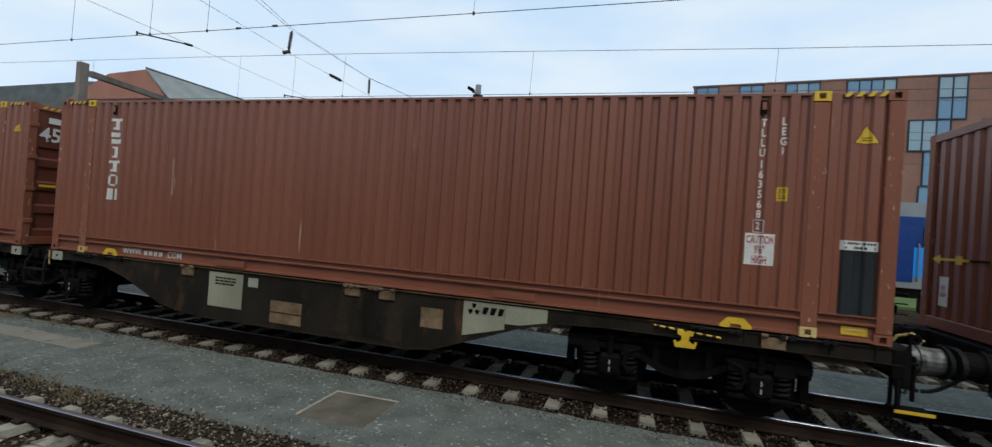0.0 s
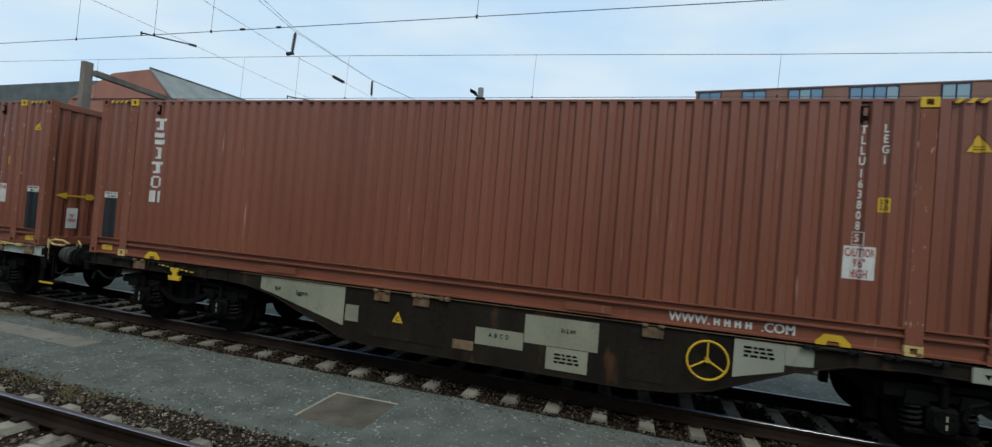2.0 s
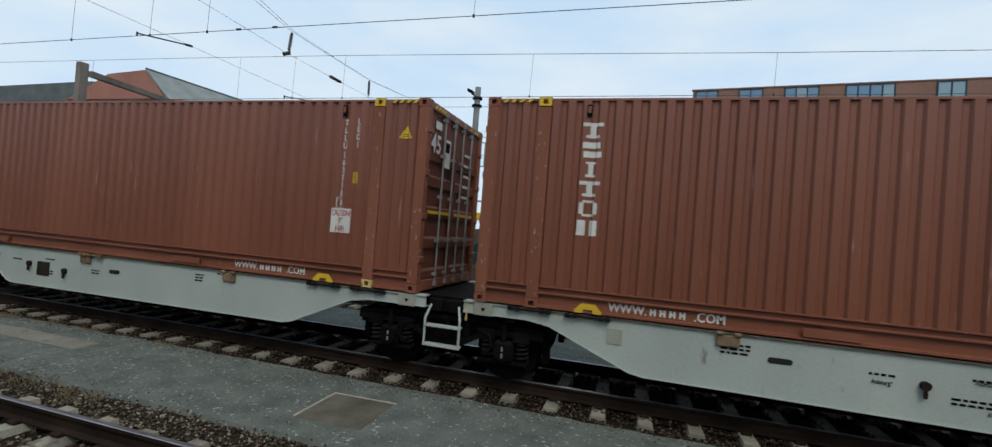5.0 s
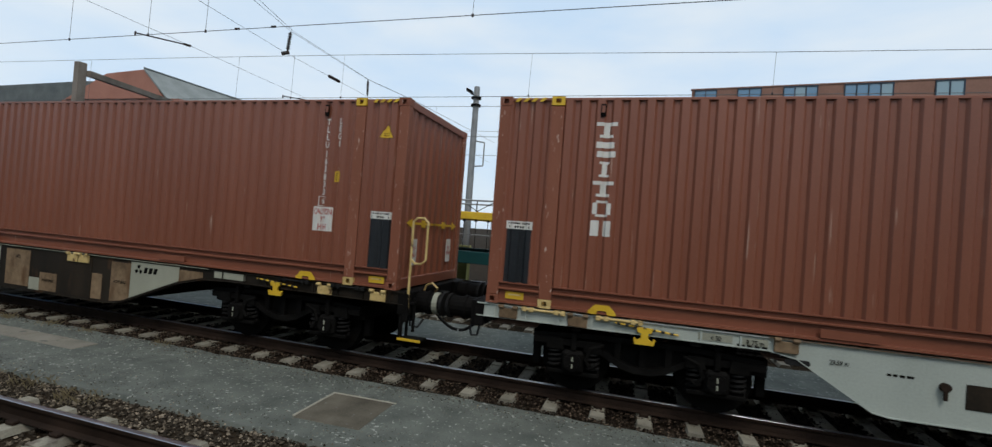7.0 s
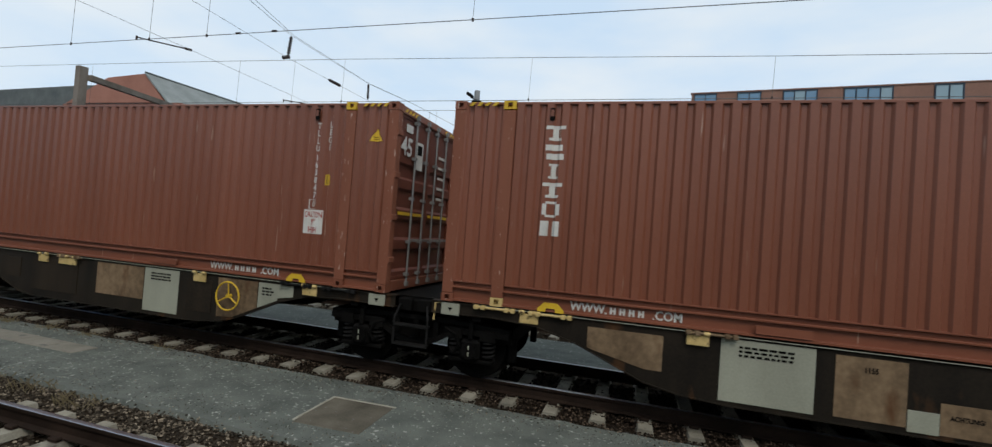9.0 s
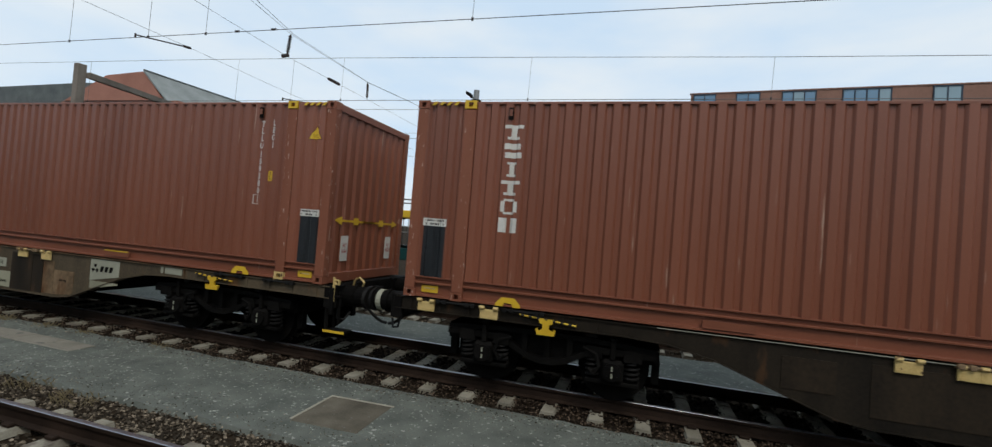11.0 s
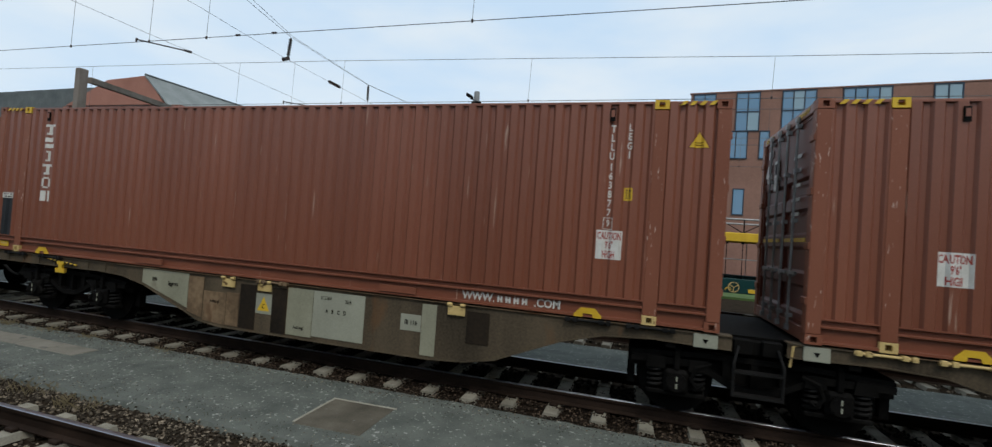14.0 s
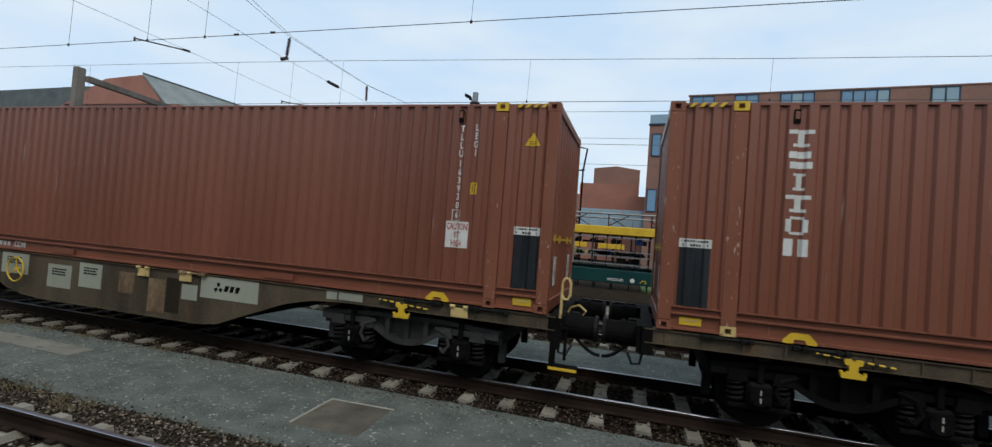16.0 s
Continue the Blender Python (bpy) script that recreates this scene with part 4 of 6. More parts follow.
def brand_wing(i):
    a = math.pi / 2 + i * 2 * math.pi / 3
    c, s = math.cos(a), math.sin(a)
    return lambda bm: prism(bm, [(-0.19 + 0.025 * c - 0.02 * s, 0.025 * s + 0.02 * c), (-0.19 + 0.085 * c - 0.035 * s, 0.085 * s + 0.035 * c), (-0.19 + 0.085 * c + 0.035 * s, 0.085 * s - 0.035 * c), (-0.19 + 0.025 * c + 0.02 * s, 0.025 * s - 0.02 * c)], -0.003, 0.003)


def brand_bar(i):
    x = -0.055 + i * 0.115
    return lambda bm: prism(bm, [(x - 0.01, -0.05), (x + 0.055, -0.05), (x + 0.09, 0.05), (x + 0.01, 0.05)], -0.003, 0.003)


def scribble_builder(seed, letters, h):
    def build(bm):
        rnd = random.Random(seed)
        x = 0.0
        for i in range(letters):
            pts = [Vector((x + rnd.uniform(0, 0.10), 0, rnd.uniform(0, h))) for _ in range(4)]
            pipe(bm, pts, 0.008, 4)
            x += 0.085
        pipe(bm, [Vector((0.18 + 0.13 * math.cos(a), 0, -0.09 + 0.035 * math.sin(a))) for a in (k * 0.7 for k in range(9))], 0.007, 4)
    return build


def small_print_builder(lines, w):
    def build(bm):
        rnd = random.Random(lines * 7 + int(w * 100))
        for i in range(lines):
            x = -w / 2
            while x < w / 2 - 0.03:
                ww = rnd.uniform(0.03, 0.09)
                box(bm, x, min(x + ww, w / 2), -0.002, 0.002, -i * 0.05, -i * 0.05 + 0.026)
                x += ww + 0.02
    return build


# Words that can be read on the sills: place along the container, height, words, size.
SILL_WORDS = {
    2: [(-2.52, 0.94, "RIV", 0.10), (-2.05, 0.92, "Sggmrs", 0.10), (-0.32, 0.73, "C", 0.10), (1.27, 0.70, "A  B  C  D", 0.085), (2.23, 0.90, "21.2 kN", 0.075)],
    3: [(-1.95, 0.79, "Achtung!", 0.07), (-1.0, 0.92, "Achtung!", 0.07), (-0.92, 0.60, "IB 117", 0.06), (3.3, 1.03, "- 2 x 12 t -", 0.07)],
    4: [(-3.43, 1.035, "R 75 m", 0.085), (-3.87, 1.035, "< 30", 0.085), (-2.55, 0.93, "29.59 m", 0.075)],
    5: [(-1.56, 0.93, "1155", 0.09), (-0.66, 0.53, "ACHTUNG!", 0.075), (1.24, 0.70, "ACHTUNG!", 0.08)],
    7: [(-1.49, 0.97, "1155", 0.07), (-0.62, 0.45, "Achtung!", 0.07), (1.09, 0.62, "Achtung!", 0.09), (-0.755, 0.81, "IB 116", 0.10)],
    8: [(-2.35, 0.94, "RIV", 0.11), (-1.92, 0.90, "Sggmrs", 0.11), (2.70, 0.78, "IB 116", 0.10), (1.22, 0.98, "21.2 kN", 0.09), (1.62, 0.96, "20.8", 0.08), (1.41, 0.78, "A   B   C   D", 0.09), (-0.98, 0.70, "Achtung!", 0.08), (0.74, 0.46, "Achtung!", 0.07), (0.035, 0.72, "C", 0.11)],
}


def build_wagon(pair, kind):
    """An articulated two-part wagon under containers (leading, trailing) of that pair."""
    lead, trail = pair
    joint = BOX_X[lead] - 6.858 - 0.456 if lead is not None else BOX_X[trail] + 6.858 + 0.456
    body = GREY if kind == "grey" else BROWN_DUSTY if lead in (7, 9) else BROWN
    label = {"grey": "light grey articulated container wagon, fairly clean", "brown": "grimy brown articulated container wagon with patchy repainted panels"}[kind]
    w = thing("container_wagon", pose(joint, CENTRE, 0), label, "railway wagon", "wagons of the freight train")
    for side, k in ((1, lead), (-1, trail)):
        if k is None:
            continue
        tag = "%s_%d" % (kind, side)
        mid = BOX_X[k] - joint
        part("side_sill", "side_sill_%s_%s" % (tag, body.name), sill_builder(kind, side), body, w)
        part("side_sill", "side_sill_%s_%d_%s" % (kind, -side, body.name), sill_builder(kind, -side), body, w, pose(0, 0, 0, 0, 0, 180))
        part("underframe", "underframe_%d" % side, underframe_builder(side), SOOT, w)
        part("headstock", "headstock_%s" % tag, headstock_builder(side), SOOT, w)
        part("buffer", "buffer_%d_%d" % (side, k in (1, 3)), buffer_builder(side), BUFFER if k in (1, 3) else SOOT, w, None, "greasy buffer sleeve")
        part("buffer", "buffer_%d_0" % side, buffer_builder(side), SOOT, w, pose(0, 1.75, 0), "greasy buffer sleeve")
        for dy in (0, 1.75):
            part("buffer_head", "buffer_head_%d" % side, buffer_head_builder(side), IRON, w, pose(0, dy, 0))
        if k in (5, 6):
            part("buffer_band", "buffer_band_%d" % side, lambda bm: tube(bm, (side * 14.67, -0.875, 0.98), (side * 14.75, -0.875, 0.98), 0.166, 18), PALE, w, None, "pale band round the buffer")
        part("coupler", "coupler_%d" % side, coupler_builder(side), SOOT, w)
        for y, dip in ((-0.46, 0.50), (0.42, 0.54)):
            part("brake_hose", "brake_hose_%d_%g" % (side, y), hose_builder(side, y, dip), RUBBER, w)
        part("cable", "end_cable_%d" % side, cable_builder(side), RUBBER, w)
        if side > 0:
            part("step_bracket", "step_bracket_" + tag, shunter_step_builder(side), SOOT, w)
            tread = part("step_tread", "step_tread_%d" % side, tread_builder(side), SOOT, w, None, "dark step with a yellow edge")
            part("step_edge", "step_edge_%d" % side, lambda bm: box(bm, *sorted((side * 14.24, side * 14.62)), -1.232, -1.2205, 0.428, 0.464), YELLOW, tread)
            part("handrail", "handrail_%d" % k, handrail_builder(side, *RAILS[k]), SOOT if k == 1 else BRASS, w, None, "bent tube handrail")
        if k == 4:
            part("handrail", "handrail_far", handrail_builder(side, 1.65, 2.30, 0.22), BRASS, w, pose(0, 2.35, 0), "bent tube handrail")
        if side > 0:
            part("air_hose", "air_hose", lambda bm: pipe(bm, [Vector((14.36, -0.70, 1.06)), Vector((14.44, -0.74, 1.22)), Vector((14.56, -0.80, 1.27)), Vector((14.66, -0.82, 1.20)), Vector((14.60, -0.78, 1.10)), Vector((14.44, -0.72, 1.08))], 0.017, 6), BRASS, w, None, "looped yellow hose")
        for i, (a, b, z0, z1, paint) in enumerate(PANELS[k]):
            part("panel", "panel_%d_%d" % (k, i), panel_builder(kind, side, mid, a, b, z0, z1), PAINTS[paint] if kind == "brown" or paint == "DARK" else PALE, w)
            worded = any(a <= q[0] <= b and z0 <= q[1] <= z1 for q in SILL_WORDS.get(k, ()))
            if paint in ("CREAM", "PALE") and b - a > 0.3 and z1 - max(z0, sill_edge(kind, abs(mid + (a + b) / 2))) > 0.3 and not worded and not (k in BRAND and abs((a + b) / 2 - BRAND[k][0]) < 0.6):
                part("small_print", "small_print_%d_%d" % (3, int((b - a) * 50)), small_print_builder(3, (b - a) * 0.6), SOOT, w, pose(mid + (a + b) / 2, -1.216, z1 - 0.10 if k not in BRAND or abs((a + b) / 2 - BRAND[k][0]) > 0.5 else z0 + 0.16))
        for x, z, words, size in SILL_WORDS.get(k, ()):
            put("sill_words", text_shape("sill_words_" + words, words, size, SOOT, 0.8), w, pose(mid + x, -1.2185, z), "dark stencilled words")
        part("edge_strip", "edge_strip_%d_%d" % (side, k in (5, 6)), lambda bm: box(bm, *sorted((side * 1.0, side * 10.6)), -1.236, -1.229, 1.128, 1.138), PALE if k in (5, 6) else TAN, w, None, "worn bright edge strip")
        part("joint_plate", "joint_plate", lambda bm: box(bm, -0.14, 0.14, -0.012, 0.012, -0.09, 0.09, 0.008), BRASS if k % 4 in (2, 3) else PALE, w, pose(side * 0.60, -1.218, 1.04), "pale marked plate")
        part("plate_mark", "plate_mark", lambda bm: prism(bm, [(-0.035, 0.02), (0.035, 0.02), (0, -0.035)], -0.002, 0.002), SOOT, w, pose(side * 0.60, -1.232, 1.04))
        for u in (1.26, 2.05):
            part("hinge_bar", "hinge_bar_%d" % (k in (5, 7, 9)), hinge_bar_builder, BRASS if k in (5, 7, 9) else IRON, w, pose(side * u, -1.22, 1.118))
        for x in FLAPS[k]:
            rusty = k in (0, 1, 2, 3, 4)
            part("spigot_flap", "spigot_flap_rusty" if rusty else "spigot_flap", flap_builder, TAN if rusty else BRASS, w, pose(mid + x, -1.215, 1.125), "rusty spigot plate" if rusty else "hinged yellow spigot plate")
        part("hinge_bar", "hinge_bar", hinge_bar_builder, TAN, w, pose(mid + FLAPS[k][1] + 0.15, -1.22, 1.128))
        for u in (12.35, 13.35):
            part("hinge_bar", "hinge_bar_outer_%s" % kind, hinge_bar_builder, BRASS if kind == "grey" else IRON, w, pose(side * u, -1.22, 1.118))
        for u in OUTER_FLAPS.get(k, ()):
            rusty = k in (1, 2, 3, 4)
            part("spigot_flap", "spigot_flap_rusty" if rusty else "spigot_flap", flap_builder, TAN if rusty else BRASS, w, pose(side * u, -1.215, 1.115), "rusty spigot plate" if rusty else "hinged yellow spigot plate")
        part("loading_hook", "loading_hook", tow_hook_builder, YELLOW, w, pose(side * 12.02, -1.215, 1.06) @ Matrix.Diagonal((0.78, 1, 0.82, 1)), "yellow hook and lever")
        part("hook_bands", "hook_bands", hook_band_builder, RUBBER, w, pose(side * 12.02, -1.217, 1.06) @ Matrix.Diagonal((0.78, 1, 0.82, 1)))
        if k in BRAND:
            bx, bz, ink = BRAND[k]
            for i in range(3):
                part("brand_wing", "brand_wing_%s_%d" % (ink, i), brand_wing(i), NAVY if ink == "NAVY" else SOOT, w, pose(mid + bx, -1.217, bz))
                part("brand_bar", "brand_bar_%s_%d" % (ink, i), brand_bar(i), NAVY if ink == "NAVY" else SOOT, w, pose(mid + bx, -1.217, bz))
        if k in BRAKE_WHEEL:
            bx = BRAKE_WHEEL[k]

            def wheel(bm):
                ring(bm, (0, 0, 0), 0.235, 0.014)
                for i in range(3):
                    a = math.pi / 2 + i * 2 * math.pi / 3
                    tube(bm, (0, 0.02, 0), (0.235 * math.cos(a), 0, 0.235 * math.sin(a)), 0.012, 6)
                tube(bm, (0, -0.01, 0), (0, 0.07, 0), 0.03, 10)
            part("brake_wheel", "brake_wheel", wheel, YELLOW, w, pose(mid + bx, -1.29, 0.80), "yellow hand-brake wheel")
        if k == 3 or k == 4:
            for x, z in ((-2.97, 0.87), (0.73, 0.865)):
                part("lashing_slot", "lashing_slot", lambda bm: [box(bm, -0.10, 0.10, -0.002, 0.002, -0.035, 0.035), tube(bm, (-0.10, -0.002, 0), (-0.10, 0.002, 0), 0.035, 14), tube(bm, (0.10, -0.002, 0), (0.10, 0.002, 0), 0.035, 14)], RUBBER, w, pose(mid + x, -1.208, z), "dark oval slot")
            for x, z, r in ((-1.55, 0.82, 0.05), (-0.55, 0.76, 0.055)):
                part("drain_valve", "drain_valve", lambda bm: [tube(bm, (0, -0.05, 0), (0, 0.0, 0), 0.05, 10), box(bm, -0.015, 0.015, -0.05, -0.02, -0.14, 0.0)], RAIL_SIDE, w, pose(mid + x, -1.21, z))
            for x, z, ln, wd in ((-3.45, 0.98, 3, 0.35), (-1.95, 0.86, 1, 0.25), (-1.0, 0.93, 1, 0.25), (-1.1, 0.70, 2, 0.4), (0.25, 0.83, 2, 0.2), (2.75, 1.0, 3, 0.2), (3.3, 1.06, 1, 0.35)):
                part("small_print", "grey_print_%d_%d" % (ln, int(wd * 100)), small_print_builder(ln, wd), SOOT, w, pose(mid + x, -1.207, z))
        if k == 7:
            part("paint_scribble", "paint_scribble", scribble_builder(4, 7, 0.25), RUBBER, w, pose(mid - 2.95, -1.222, 0.72), "black spray scribble")
            part("paint_scribble", "paint_scribble_b", scribble_builder(9, 4, 0.28), RUBBER, w, pose(mid - 2.30, -1.222, 0.60), "black spray scribble")
        if k == 2:
            part("warning_triangle", "sill_triangle", build_triangle, YELLOW, w, pose(mid + -0.32, -1.2145, 0.68) @ Matrix.Diagonal((0.55, 1, 0.6, 1)), "small yellow triangle")
        if k == 8:
            part("warning_triangle", "sill_triangle", build_triangle, YELLOW, w, pose(mid + 0.035, -1.2145, 0.65) @ Matrix.Diagonal((0.75, 1, 0.8, 1)), "small yellow triangle")
    light = "light" if pair[0] in (9,) else "dark"
    for x in (-12.02, 0.0, 12.02):
        build_bogie(w, x, light)
    part("joint_deck", "joint_deck", joint_deck_builder, SOOT, w, None, "dark plate over the joint")
    part("ladder", "joint_ladder_" + kind, ladder_builder, GREY if kind == "grey" else IRON, w, None, "bent tube step")
    part("handle", "joint_handle", lambda bm: pipe(bm, [Vector((0.34, -1.19, 0.85)), Vector((0.36, -1.21, 1.10)), Vector((0.46, -1.19, 1.12)), Vector((0.48, -1.17, 0.95))], 0.016), BRASS, w)
    return w, joint


WAGONS = [build_wagon((None, 0), "brown"), build_wagon((1, 2), "brown"), build_wagon((3, 4), "grey"), build_wagon((5, 6), "brown"), build_wagon((7, 8), "brown"), build_wagon((9, 10), "brown")]


# ---- ground ----
def flat(name, x0, x1, y0, y1, z0, z1, material, label, category, bevel=0.0):
    bm = bmesh.new()
    box(bm, x0, x1, y0, y1, z0, z1, bevel)
    me = bpy.data.meshes.new(name)
    bm.to_mesh(me)
    bm.free()
    me.materials.append(material)
    return tagged(new(name, me), label, category, kind="structure")


bm = bmesh.new()
bmesh.ops.create_grid(bm, x_segments=2, y_segments=2, size=1500)
me = bpy.data.meshes.new("ground")
bm.to_mesh(me)
bm.free()
me.materials.append(GRAVEL)
tagged(new("ground", me), "dirty grey-brown ballast and earth", "ground", kind="structure").location.z = -0.27


def ragged_strip(name, x0, x1, y0, y1, z, rough0, rough1, label):
    """An asphalt strip with crumbled edges."""
    bm = bmesh.new()
    rows, n = [], int((x1 - x0) / 0.12)
    for i in range(n + 1):
        x = x0 + (x1 - x0) * i / n
        a = y0 + rough0 * (noise.noise((x * 1.3, 2.0, 0)) + 0.5 * noise.noise((x * 5.1, 5.0, 0)))
        b = y1 + rough1 * (noise.noise((x * 1.5, 9.0, 0)) + 0.5 * noise.noise((x * 4.7, 3.0, 0)))
        rows.append([bm.verts.new(p) for p in ((x, a - 0.05, z - 0.09), (x, a, z), (x, (a + b) / 2, z + 0.008), (x, b, z), (x, b + 0.05, z - 0.09))])
    for p, q in zip(rows, rows[1:]):
        for j in range(4):
            bm.faces.new((p[j], q[j], q[j + 1], p[j + 1]))
    bmesh.ops.recalc_face_normals(bm, faces=bm.faces)
    me = bpy.data.meshes.new(name)
    bm.to_mesh(me)
    bm.free()
    me.materials.append(ASPHALT)
    return tagged(new(name, me), label, "pavement", kind="structure")


ragged_strip("pavement_near", -40, 22, -2.02, -0.12, -0.205, 0.10, 0.07, "worn grey asphalt path between two tracks")
ragged_strip("pavement_far", -60, 40, 2.78, 4.62, -0.205, 0.06, 0.06, "worn grey asphalt path behind the train")
flat("platform", -70, 60, 7.9, 9.6, -0.4, 0.12, SLAB, "low grey concrete platform edge", "platform", 0.02)
# Unseen wall behind the camera, added to keep low sky light off the train.
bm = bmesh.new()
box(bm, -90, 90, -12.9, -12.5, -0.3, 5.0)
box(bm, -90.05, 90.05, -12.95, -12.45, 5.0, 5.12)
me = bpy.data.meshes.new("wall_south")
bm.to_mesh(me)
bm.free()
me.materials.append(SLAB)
tagged(new("wall_south", me), "unseen plain wall added to hold off low sky light", "wall", kind="structure")
flat("lawn", 0.5, 60, 20, 40, -0.3, -0.15, GRASS, "strip of green grass behind the tracks", "grass")


def track(y, x0, x1, spacing, phase, near):
    def rail_builder(bm):
        pts = [(-0.070, -0.172), (0.070, -0.172), (0.070, -0.162), (0.012, -0.145), (0.009, -0.050), (0.034, -0.040), (0.036, -0.006), (-0.036, -0.006), (-0.034, -0.040), (-0.009, -0.050), (-0.012, -0.145), (-0.070, -0.162)]
        a = [bm.verts.new((x0, p, q)) for p, q in pts]
        b = [bm.verts.new((x1, p, q)) for p, q in pts]
        for i in range(len(pts)):
            bm.faces.new((a[i], a[(i + 1) % len(pts)], b[(i + 1) % len(pts)], b[i]))

    def head_builder(bm):
        prof = [(-0.030, -0.0055), (-0.026, -0.001), (0.0, 0.0), (0.026, -0.001), (0.030, -0.0055)]
        a = [bm.verts.new((x0, p, q)) for p, q in prof]
        b = [bm.verts.new((x1, p, q)) for p, q in prof]
        for i in range(4):
            bm.faces.new((a[i], b[i], b[i + 1], a[i + 1]))
    t = thing("railway_track", pose(0, y, 0), "steel rails on pale concrete sleepers in dirty ballast", "railway track", "tracks of the yard")
    for s in (-1, 1):
        r = part("rail", "rail_%g" % x0, rail_builder, RAIL_SIDE, t, pose(0, s * 0.753, 0), "rusty rail with polished head")
        part("rail_head", "rail_head_%g" % x0, head_builder, RAIL_TOP, r)

    def sleeper_builder(bm):
        for s in (-1, 1):
            prism(bm, [(-0.12, -0.26), (0.12, -0.26), (0.088, -0.188), (-0.088, -0.188)], *sorted((s * 0.45, s * 1.175)))
        prism(bm, [(-0.12, -0.26), (0.12, -0.26), (0.09, -0.205), (-0.09, -0.205)], -0.45, 0.45)

    def clip_builder(bm):
        box(bm, -0.06, 0.06, -0.035, 0.035, -0.185, -0.145, 0.01)
    n0, n1 = math.ceil((x0 - phase) / spacing), math.floor((x1 - phase) / spacing)
    rnd = random.Random(int(y * 10))
    for i in range(n0, n1 + 1):
        x = phase + i * spacing
        if near - 16 < x < near + 16:
            s = part("sleeper", "sleeper", sleeper_builder, CONCRETE, t, pose(x + rnd.uniform(-0.02, 0.02), rnd.uniform(-0.03, 0.03), rnd.uniform(-0.006, 0.004), 0, 0, rnd.uniform(-1, 1)))
            for yy in (-0.858, -0.648, 0.648, 0.858):
                if abs(x - near) < 10 and y < 4:
                    part("rail_clip", "rail_clip", clip_builder, RAIL_SIDE, s, pose(0, yy, 0))
    return t


track(CENTRE + 0.0, -60, 45, 0.615, -2.21, -4)
track(-3.72, -45, 30, 0.635, -4.72, -5)
track(6.05, -80, 60, 0.615, 0.1, 0)
track(11.4, -90, 70, 0.615, 0.2, 0)


def stones(name, regions, label, seed, material=None):
    """Loose ballast: many small broken stones in one mesh."""
    rnd = np.random.RandomState(seed)
    base = np.array([(1, 0, 0.1), (0.2, 0.9, 0), (-0.9, 0.3, 0.05), (-0.3, -0.9, 0), (0.3, -0.2, 0.8), (-0.2, 0.3, 0.7), (0, 0, -0.6)])
    tris = np.array([(0, 1, 4), (1, 5, 4), (1, 2, 5), (2, 3, 5), (3, 4, 5), (3, 0, 4), (1, 0, 6), (2, 1, 6), (3, 2, 6), (0, 3, 6)])
    vs, fs, k = [], [], 0
    for x0, x1, y0, y1, z, count, size in regions:
        for _ in range(count):
            a = rnd.uniform(0, 6.28)
            r = size * rnd.uniform(0.45, 1.35)
            m = np.array([(math.cos(a), -math.sin(a), 0), (math.sin(a), math.cos(a), 0), (0, 0, 1)])
            p = (base * rnd.uniform(0.65, 1.25, (7, 3))) @ m.T * (r, r, r * 0.8) + (rnd.uniform(x0, x1), rnd.uniform(y0, y1), z + r * 0.15)
            vs.append(p)
            fs.append(tris + k)
            k += 7
    me = bpy.data.meshes.new(name)
    me.from_pydata(np.concatenate(vs).tolist(), [], np.concatenate(fs).tolist())
    me.materials.append(material or STONE)
    return tagged(new(name, me), label, "ballast", kind="stuff")


def island_stone(name, low, high, least, most):
    m = surf(name, low, high, 0.92, 0, 50, 3, 0.3, spec=0.05)
    n, l = m.node_tree.nodes, m.node_tree.links
    geo, hsv, ma, po = n.new("ShaderNodeNewGeometry"), n.new("ShaderNodeHueSaturation"), n.new("ShaderNodeMapRange"), n.new("ShaderNodeMath")
    po.operation, po.inputs[1].default_value = "POWER", 4.0
    ma.inputs["To Min"].default_value, ma.inputs["To Max"].default_value = least, most
    b = n["Principled BSDF"]
    src = b.inputs["Base Color"].links[0].from_socket
    l.new(geo.outputs["Random Per Island"], po.inputs[0])
    l.new(po.outputs[0], ma.inputs[0])
    l.new(ma.outputs[0], hsv.inputs["Value"])
    l.new(src, hsv.inputs["Color"])
    l.new(hsv.outputs[0], b.inputs["Base Color"])
    return m


STONE = island_stone("ballast_stone", (0.038, 0.030, 0.021), (0.105, 0.086, 0.064), 0.4, 3.6)
# Dusty brown stone, lowered in tone to carry the shade close beside the train.
BRAKE_DUST_SHADE = island_stone("brake_dusted_ballast_stone", (0.012, 0.008, 0.0055), (0.036, 0.026, 0.0185), 0.35, 4.8)
# Oily stone, blackened further; the shade under the wagons is in its colour.
OILY_SHADE = island_stone("oily_ballast_stone", (0.006, 0.005, 0.004), (0.022, 0.018, 0.014), 0.3, 2.6)
stones("ballast_shoulder", [(-14, 6, -0.20, 0.42, -0.232, 15000, 0.018), (-14, 6, 0.27, 0.44, -0.200, 4200, 0.020), (-14, 6, 2.1, 2.8, -0.255, 1500, 0.03), (-22, -14, -0.3, 0.5, -0.262, 1500, 0.03)], "loose brown ballast with pale chips beside the rail", 3, BRAKE_DUST_SHADE)
stones("ballast_oily", [(-14, 6, 0.52, 1.98, -0.232, 11000, 0.03)], "dark oily ballast between the rails, under-train shade in its colour", 7, OILY_SHADE)
stones("ballast_near_track", [(-12, -1, -2.95, -2.05, -0.252, 11000, 0.020), (-12, -1, -4.4, -2.95, -0.262, 6500, 0.024), (-12, 0, -2.2, -1.8, -0.215, 500, 0.018)], "loose brown-grey ballast stones with dead leaves", 4)
stones("ballast_back_track", [(-18, 14, 4.6, 7.6, -0.262, 5000, 0.035)], "loose ballast stones behind the asphalt path", 5)
